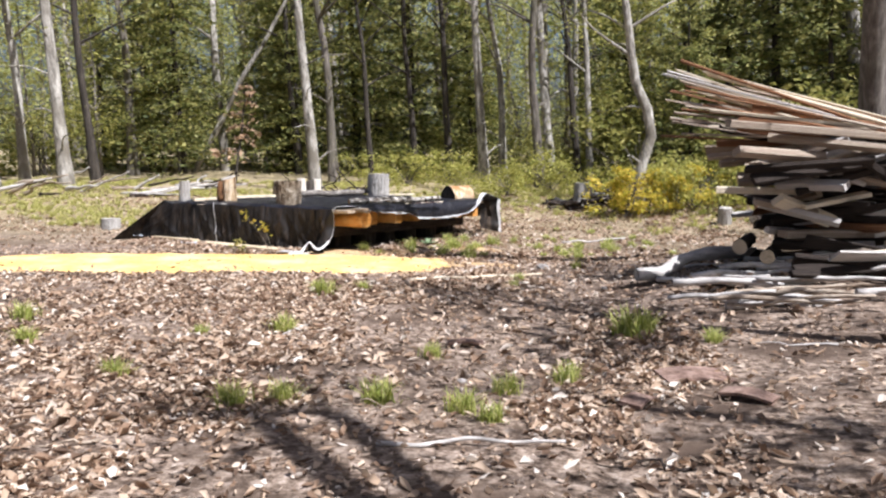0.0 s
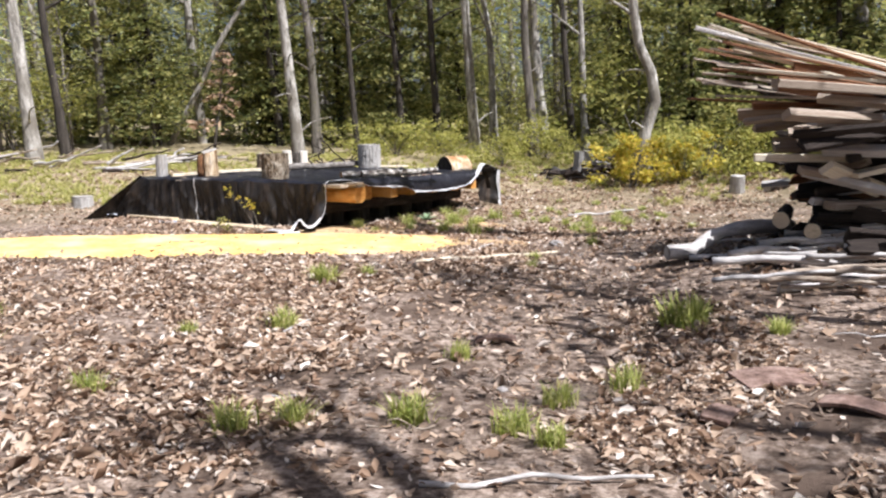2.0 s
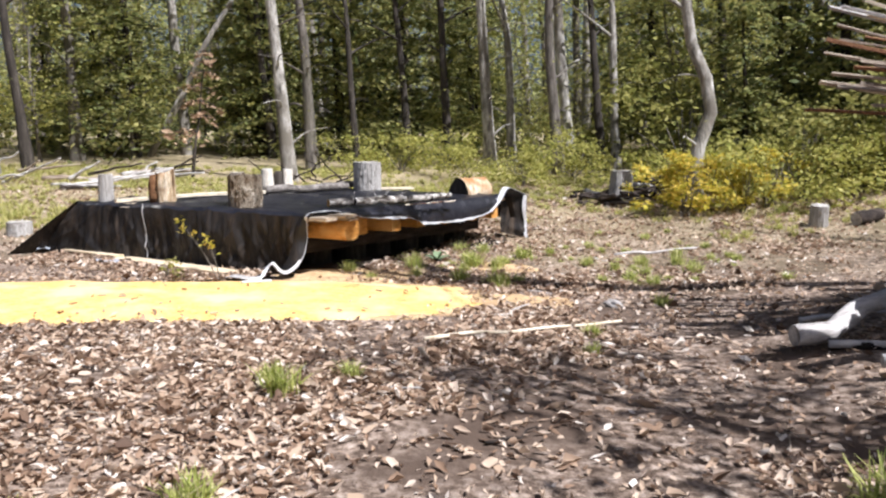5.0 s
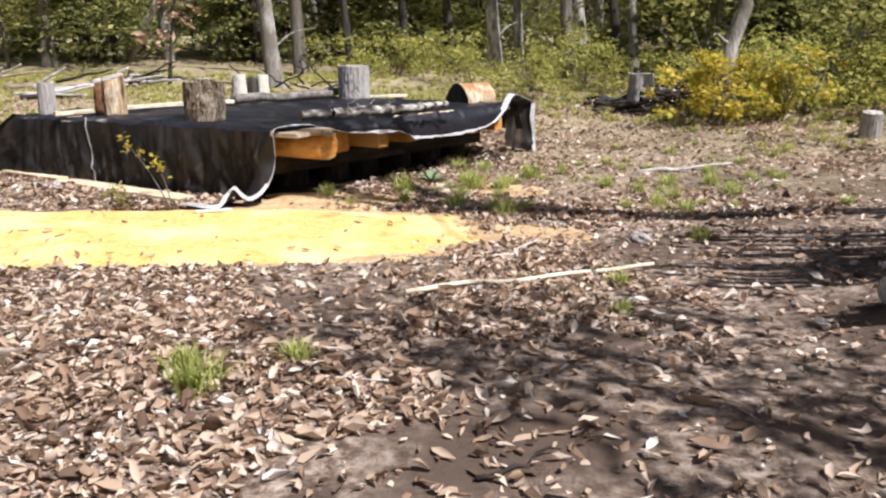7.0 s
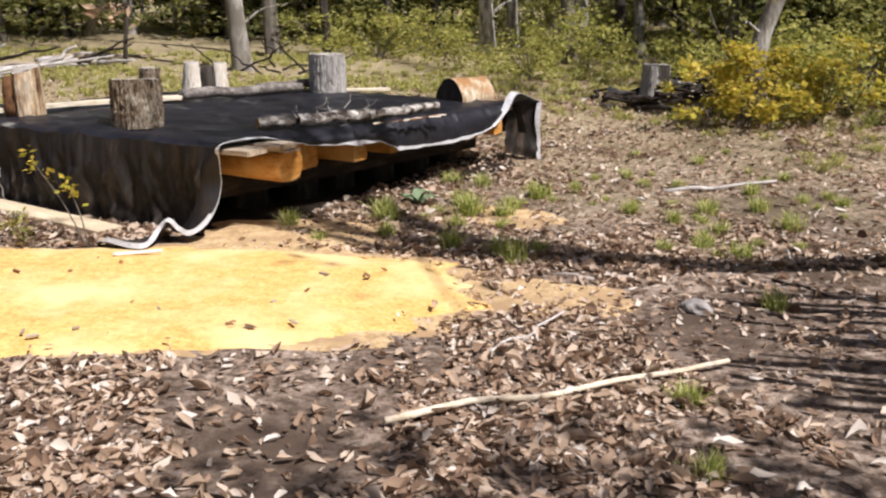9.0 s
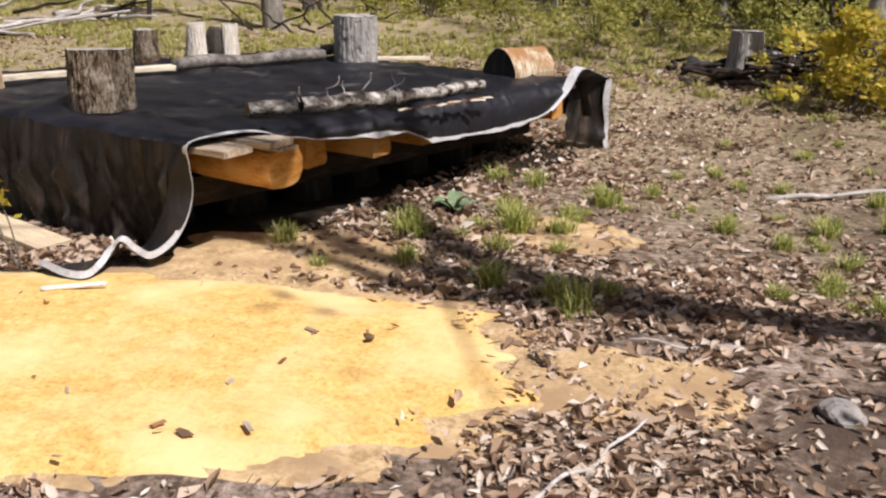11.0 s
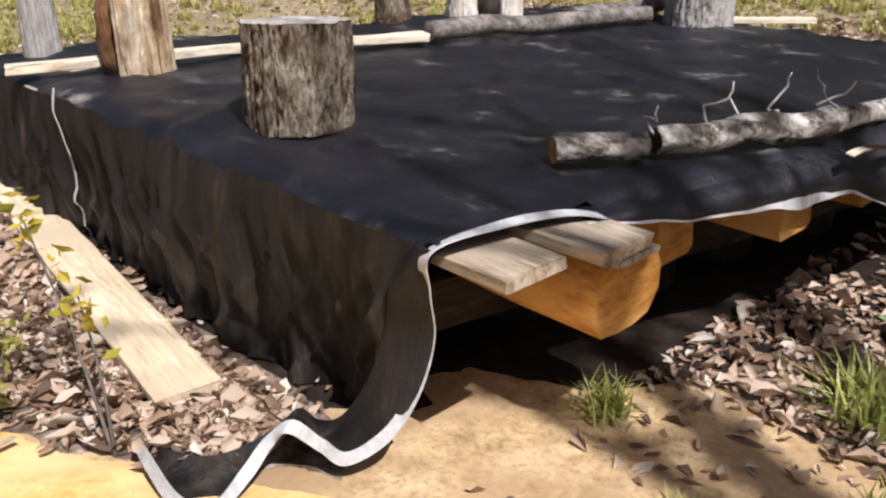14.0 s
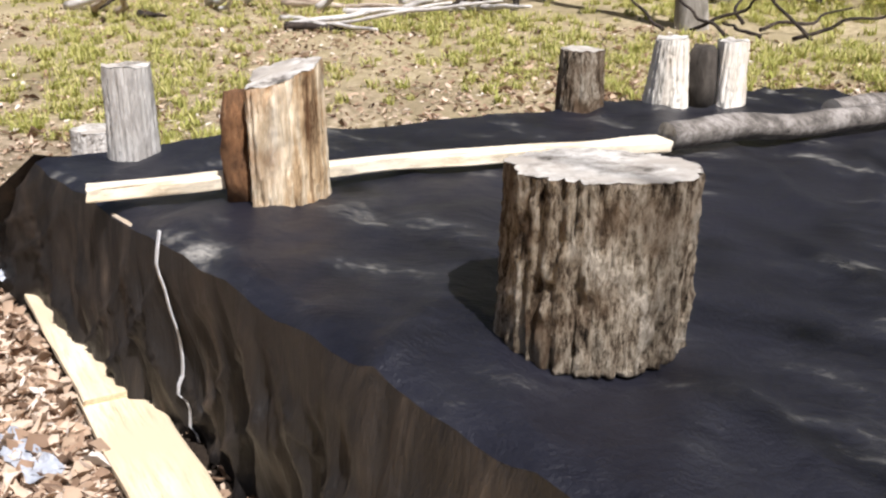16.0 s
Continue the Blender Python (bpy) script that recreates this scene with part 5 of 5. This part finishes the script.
def broadleaf(label, bark, leaf, h, r, seed, first_limb=0.35, limbs=16, leaves=1100, wob=0.35, kink=0.0, leaf_size=0.088, low=4):
    ob = thing("tree", 0, 0, 0, label, "tree", "trees of the wood")
    path = crooked_path(h, wob, seed, 16, kink)
    rad = [r * (1 - 0.86 * (i / 16)) * (1.35 if i == 0 else 1.08 if i == 1 else 1) for i in range(17)]
    v, f, *_ = tube(path, rad, 10, 0.18, 2.2, seed)
    part("trunk", mesh_of("trunk", [tuple(p) for p in v], f, bark, True), ob)
    rr = random.Random(seed)
    chunks, spots = [], []
    for k in range(limbs + low):
        f0 = rr.uniform(first_limb, 0.98) if k < limbs else rr.uniform(0.1, first_limb)
        p = path[int(f0 * 16)]
        a, reach = rr.uniform(0, 6.283), (rr.uniform(0.12, 0.26) * h * (1.2 - f0 * 0.7) if k < limbs else rr.uniform(0.5, 1.5))
        tip = p + Vector((math.cos(a) * reach, math.sin(a) * reach, reach * (rr.uniform(0.3, 0.9) if k < limbs else rr.uniform(-0.1, 0.5))))
        line = smooth_line([p, p.lerp(tip, 0.5) + Vector((rr.gauss(0, 0.1), rr.gauss(0, 0.1), 0.12)), tip], 7)
        r0 = rad[int(f0 * 16)] * (0.5 if k < limbs else 0.22)
        lv, lf, *_ = tube(line, [max(0.006, r0 * (1 - 0.13 * i)) for i in range(8)], 6)
        chunks.append((lv, lf))
        if k < limbs or rr.random() < 0.6:
            for _ in range(3 if k < limbs else 1):
                q = line[rr.randrange(3, 8)]
                spots.append((q.x + rr.gauss(0, 0.25), q.y + rr.gauss(0, 0.25), q.z + rr.gauss(0, 0.2)))
    part("branching", mesh_of("branching", *joined(chunks), bark, True), ob)["kind"] = "stuff"
    g = np.random.default_rng(seed)
    spots = np.array(spots)
    pts = spots[g.integers(0, len(spots), leaves)] + g.normal(0, 1, (leaves, 3)) * np.array([0.36, 0.36, 0.24])
    part("crown", mesh_of("crown", *leaf_cloud(pts, leaf_size, 0.35, 0.3), leaf), ob)
    return ob


def conifer(label, h, r, seed, needles=NEEDLES, low=0.06, spread=0.26, dens=1.0):
    ob = thing("conifer", 0, 0, 0, label, "tree", "conifers of the wood")
    path = crooked_path(h, 0.08, seed)
    v, f, *_ = tube(path, [r * (1 - 0.93 * i / 16) for i in range(17)], 8, 0.1, 2, seed)
    part("trunk", mesh_of("trunk", [tuple(p) for p in v], f, TRUNK_DARK, True), ob)
    rr = random.Random(seed)
    chunks, spots = [], []
    z = low * h
    while z < h * 0.97:
        f0 = z / h
        for _ in range(rr.randrange(4, 7)):
            a, reach = rr.uniform(0, 6.283), spread * h * (1 - f0) ** 0.8 * rr.uniform(0.55, 1.1) + 0.12
            p = path[min(16, int(f0 * 16))].copy()
            p.z = z
            tip = p + Vector((math.cos(a) * reach, math.sin(a) * reach, -reach * rr.uniform(0.1, 0.4)))
            line = smooth_line([p, p.lerp(tip, 0.5) + Vector((0, 0, 0.08 * reach)), tip], 6)
            lv, lf, *_ = tube(line, [0.018 - 0.002 * i for i in range(7)], 4)
            chunks.append((lv, lf))
            for q in range(int(reach * 42 * dens)):
                s = line[rr.randrange(1, 7)]
                side = rr.gauss(0, 0.17 * reach + 0.05)
                spots.append((s.x - math.sin(a) * side, s.y + math.cos(a) * side, s.z + rr.gauss(-0.04, 0.05)))
        z += rr.uniform(0.22, 0.42)
    part("branching", mesh_of("branching", *joined(chunks), TRUNK_DARK), ob)["kind"] = "stuff"
    part("crown", mesh_of("crown", *leaf_cloud(np.array(spots), 0.17, 0.3, 0.45, 0.42), needles), ob)
    return ob


def plant(ob, x, y, scale=1.0, rz=None, lean=-4.0, tip=0.0, used=[]):
    m = pose(x, y, gz(x, y) - 0.05, tip, lean, 0) @ pose(0, 0, 0, 0, 0, rnd.uniform(0, 360) if rz is None else rz) @ Matrix.Scale(scale, 4)
    if ob.name in used:
        return copy_thing(ob, m)
    used.append(ob.name)
    ob.matrix_basis = m
    return ob


pale = broadleaf("pale grey-barked tree with sparse spring leaves", TRUNK_PALE, LEAF_SPRING, 12.5, 0.135, 31, wob=0.6)
pale_b = broadleaf("pale mottled tree with spring leaves", TRUNK_PALE, LEAF_MID, 13.5, 0.15, 32, 0.42, wob=0.25)
grey = broadleaf("grey-brown tree with green leaves", TRUNK_GREY, LEAF_MID, 13, 0.15, 33, 0.38, wob=0.6)
grey_b = broadleaf("grey-brown tree with yellow-green leaves", TRUNK_GREY, LEAF_SPRING, 12, 0.13, 34, 0.30, 20)
dark = broadleaf("slim dark-barked tree with green leaves", TRUNK_DARK, LEAF_MID, 12, 0.12, 35, 0.33, wob=0.7)
bent = broadleaf("crooked white-barked tree at the wood's edge", TRUNK_PALE, LEAF_SPRING, 10, 0.145, 36, 0.4, kink=0.40, wob=0.25)
under = broadleaf("young understorey tree with yellow-green leaves", TRUNK_GREY, LEAF_SPRING, 6.0, 0.05, 37, 0.18, 22, 3800, leaf_size=0.082, low=0)
under_b = broadleaf("young understorey tree with green leaves", TRUNK_DARK, LEAF_MID, 6.5, 0.055, 38, 0.15, 24, 4000, leaf_size=0.082, low=0)
spruce = conifer("dark green spruce with drooping boughs", 9.5, 0.13, 41, dens=1.5)
spruce_b = conifer("dense dark green spruce at the wood's edge", 7.0, 0.10, 42, dens=1.6)
dead = conifer("small dead conifer with rusty needles", 3.4, 0.05, 43, NEEDLES_DEAD, 0.35, 0.22, 0.5)

NAMED = [(pale, -12.8, 16.0, 1.0), (pale_b, -10.9, 14.9, 1.15), (dark, -10.75, 16.0, 1.0), (grey, -10.9, 18.3, 1.0), (pale, -8.85, 20.2, 1.05), (pale_b, -4.3, 14.6, 0.80), (grey, -4.4, 16.6, 0.9), (dark, -2.5, 18.1, 0.8),
         (dark, -1.6, 18.3, 0.9), (pale_b, -0.55, 17.3, 0.8), (pale, -0.12, 18.4, 0.8), (grey, 0.95, 16.4, 0.85), (pale_b, 1.2, 17.4, 0.8), (pale, 2.2, 17.3, 0.75), (dark, 1.9, 17.2, 0.8), (bent, 3.05, 11.7, 0.82),
         (grey_b, 6.2, 18.0, 1.1), (pale_b, 8.1, 15.5, 1.1), (grey, 7.2, 20.0, 1.1), (dark, -6.3, 19.6, 0.9), (grey_b, -7.3, 22.5, 1.0), (dark, 5.2, 21.0, 1.0), (dark, -3.5, 17.0, 0.7)]
for k, (kind, x, y, s) in enumerate(NAMED):
    plant(kind, x, y, s, lean=-4.5 + rnd.uniform(-1.2, 1.2), rz=0 if kind is bent else None)
for kind, x, y, s in ((spruce, -9.9, 19.4, 1.0), (spruce, -7.6, 22.0, 0.95), (spruce_b, -6.4, 20.0, 0.9), (spruce_b, -11.4, 20.4, 1.1), (spruce, -2.9, 20.2, 1.0), (spruce_b, -1.3, 21.0, 1.1), (spruce, 6.4, 15.6, 1.0),
                      (spruce_b, 4.4, 14.8, 0.75), (spruce, 8.4, 17.6, 1.1), (spruce_b, 7.2, 14.2, 1.0), (spruce, 3.4, 21.4, 1.0), (spruce_b, -13.6, 21.6, 1.0), (spruce, -5.0, 21.6, 1.1), (spruce, 9.6, 13.6, 1.0), (spruce_b, 5.6, 17.2, 1.0)):
    plant(kind, x, y, s, lean=-3)
for x, y, s in ((-13.5, 17.5, 1.0), (-11.6, 17.8, 0.9), (-9.9, 19.2, 1.0), (0.2, 19.8, 0.8), (3.6, 18.2, 0.9), (-14.8, 16.0, 0.9)):
    plant(under, x, y, s, lean=-4)
plant(dead, -6.5, 15.0, 0.85, lean=8)
for k in range(30):
    x, y = rnd.uniform(-16, 10), rnd.uniform(19.5, 30)
    plant((under, under, under_b)[k % 3], x, y, rnd.uniform(0.7, 1.2), lean=rnd.uniform(-8, 0))
for k in range(66):
    x, y = rnd.uniform(-26, 16), rnd.uniform(22, 40)
    plant((grey, dark, pale, grey_b, pale_b)[k % 5], x, y, rnd.uniform(0.85, 1.25), lean=rnd.uniform(-7, -1))
# trees beside and behind the walk, which shade the clearing
def shading_tree(label, base, stems, seed):
    """A crooked tree; each stem is a row of (x, y, height, radius)."""
    ob = thing("tree", base[0], base[1], gz(*base) - 0.05, label, "tree", "trees that shade the clearing")
    r = random.Random(seed)
    twigs, spots = [], []
    for k, stem in enumerate(stems):
        path = smooth_line([(x - base[0], y - base[1], z) for x, y, z, _ in stem], 30)
        radii = list(np.interp(np.linspace(0, len(stem) - 1, 31), range(len(stem)), [q[3] for q in stem]))
        part("trunk" if k == 0 else "limb", stem_mesh("stem", path, radii, TRUNK_GREY, None, 12, 0.2, 2.5, seed + k), ob)
        for _ in range(9):
            p = path[r.randrange(20, 31)]
            tip = p + Vector((r.gauss(0, 0.7), r.gauss(0, 0.7), r.uniform(0.4, 1.8)))
            v, f, *_ = tube(smooth_line([p, p.lerp(tip, 0.5) + Vector((0, 0, 0.1)), tip], 5), [0.03, 0.026, 0.021, 0.016, 0.011, 0.006], 6)
            twigs.append((v, f))
            spots.append(tuple(tip))
    part("branching", mesh_of("branching", *joined(twigs), TRUNK_GREY, True), ob)["kind"] = "stuff"
    g = np.random.default_rng(seed)
    spots = np.array(spots)
    pts = spots[g.integers(0, len(spots), 90)] + g.normal(0, 0.38, (90, 3))
    part("crown", mesh_of("crown", *leaf_cloud(pts, 0.13, 0.35, 0.3), LEAF_MID), ob)
    return ob


shading_tree("leaning grey forest tree forked into three limbs", (5.3, 5.65),
             [[(5.3, 5.65, 0, 0.159), (4.93, 4.73, 3.6, 0.122), (4.78, 4.05, 5.2, 0.112), (4.73, 3.73, 6.3, 0.103), (4.71, 3.59, 7.2, 0.116), (4.73, 3.51, 8.0, 0.109), (4.80, 3.66, 8.8, 0.096), (4.97, 3.84, 9.6, 0.081), (5.0, 4.1, 11.0, 0.054)],
              [(4.75, 3.85, 5.9, 0.084), (4.66, 3.42, 6.8, 0.116), (4.64, 3.30, 7.5, 0.109), (4.63, 3.24, 8.0, 0.103), (4.60, 3.13, 8.8, 0.088), (4.69, 3.19, 9.9, 0.075), (4.7, 3.1, 11.2, 0.041)],
              [(4.68, 3.50, 6.6, 0.068), (4.52, 3.30, 7.1, 0.061), (4.46, 3.04, 7.9, 0.054), (4.36, 3.05, 8.7, 0.048), (4.2, 2.9, 9.8, 0.028)]], 71)
for shift, seed in ((0.0, 72), (0.36, 75)):
    shading_tree("tall grey forest tree beside the clearing", (3.4 + shift, -5.4),
                 [[(3.4 + shift, -5.4, 0, 0.14), (3.77 + shift, -4.32, 4.0, 0.10), (3.95 + shift, -4.00, 5.3, 0.09), (4.14 + shift, -3.80 + shift * 0.5, 6.5, 0.075), (4.25 + shift, -3.70, 7.1, 0.04)]], seed)
shade = broadleaf("leafy grey tree that shades the clearing", TRUNK_GREY, LEAF_MID, 11, 0.14, 57, 0.48, 14, 1150, 0.3, leaf_size=0.17, low=2)
for x, y, s in ((5.75, -0.35, 0.85), (9.0, -4.6, 1.0)):
    plant(shade, x, y, s, lean=0)
plant(grey_b, 8.0, -4.4, 0.95, lean=0)
for x, y, k in ((12.5, 3.9, pale_b), (11.5, -9.0, pale), (15.5, 0.2, spruce), (13.0, -4.6, dark), (9.6, -10.6, grey), (15.5, 6.5, spruce), (13.0, 9.6, grey_b), (-14.0, 4.0, grey), (-13.5, 9.5, spruce),
                (-12.5, -3.0, pale), (-9.0, -12.0, grey_b), (0.0, -14.5, dark), (5.5, -14.0, spruce), (-4.5, -15.5, grey)):
    plant(k, x, y, rnd.uniform(0.95, 1.15), lean=rnd.uniform(-2, 2))


def build_far_woods():
    n = 105000
    heads = np.stack([gen.uniform(-34, 26, 2200), gen.uniform(26, 48, 2200), gen.uniform(0.3, 13, 2200) ** 1.0], 1)
    pts = heads[gen.integers(0, 2200, n)] + gen.normal(0, 1, (n, 3)) * np.array([0.8, 0.8, 0.55])
    pts[:, 2] += 0.9
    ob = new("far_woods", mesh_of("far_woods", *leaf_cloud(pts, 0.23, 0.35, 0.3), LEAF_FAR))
    tagged(ob, "yellow-green foliage of far woods with haze painted into its colour", "woods", kind="stuff")


build_far_woods()

# ---- small things at the wood's edge ----
stump(1.95, 12.45, gz(1.95, 12.45) - 0.02, 0.20, 0.52, "old grey tree stump among dark debris", WOOD_GREY, CUT_FACE, 60, group="stumps in the clearing", taper=0.85)
stump(4.3, 9.75, gz(4.3, 9.75) - 0.02, 0.12, 0.30, "short grey log stump in the clearing", WOOD_GREY, CUT_FACE, 63, group="stumps in the clearing", lean=8)
lying("cordwood", (4.75, 9.7, gz(4.75, 9.7) + 0.09), (5.1, 9.9, gz(5.1, 9.9) + 0.09), 0.09, 0.09, "dark short log lying in the clearing", "log", PILE_DARK, CUT_FACE, 90, 0.02)
for k in range(44):
    x, y = 1.15 + rnd.uniform(0, 1.5), 12.2 + rnd.uniform(-0.3, 0.6)
    l, a = rnd.uniform(0.3, 0.9), rnd.uniform(-1.2, 1.2)
    z = gz(x, y) + 0.03 + rnd.uniform(0, 0.28) * (1 if x > 1.8 else 0.35)
    lying("dead_limb", (x, y, z), (x + l * math.cos(a), y + l * math.sin(a), z + rnd.uniform(-0.1, 0.18)), rnd.uniform(0.015, 0.055), 0.012, "dark dead limb in a heap of debris", "branch", PILE_DARK if k % 6 else DRIFT, None, 100 + k, 0.16, "debris round a stump", 7)
for k in range(30):
    x, y = -12.5 + rnd.uniform(0, 5.5), 12.6 + rnd.uniform(0, 2.8)
    l, a = rnd.uniform(0.6, 2.2), rnd.uniform(-0.6, 0.6)
    lying("dead_limb", (x, y, gz(x, y) + 0.05), (x + l * math.cos(a), y + l * math.sin(a), gz(x, y) + rnd.uniform(0.05, 0.5)), rnd.uniform(0.02, 0.06), 0.015, "bleached dead limb in a heap at the wood's edge", "branch", rnd.choice((DRIFT, DRIFT, PILE_WOOD, PILE_DARK)), None, 130 + k, 0.15, "brush heap", 7)
for k in range(8):
    x, y = -4.6 + rnd.uniform(0, 1.6), 14.2 + rnd.uniform(-0.3, 0.6)
    l, a = rnd.uniform(0.5, 1.4), rnd.uniform(-0.6, 2.6)
    lying("dead_limb", (x, y, gz(x, y) + 0.05), (x + l * math.cos(a), y + l * math.sin(a) * 0.5, gz(x, y) + rnd.uniform(0.1, 0.6)), 0.02, 0.01, "bare dead limb at the wood's edge", "branch", PILE_DARK, None, 170 + k, 0.15, "brush heap", 7)
lying("leaning_trunk", (-12.4, 14.3, gz(-12.4, 14.3)), (-13.6, 14.6, 3.2), 0.13, 0.09, "pale dead trunk leaning at the wood's edge", "log", TRUNK_PALE, None, 200, 0.1)
lying("leaning_trunk", (-9.6, 19.5, gz(-9.6, 19.5)), (-6.4, 19.5, 6.2), 0.09, 0.05, "pale bare dead trunk leaning in the wood", "log", TRUNK_PALE, None, 210, 0.25)
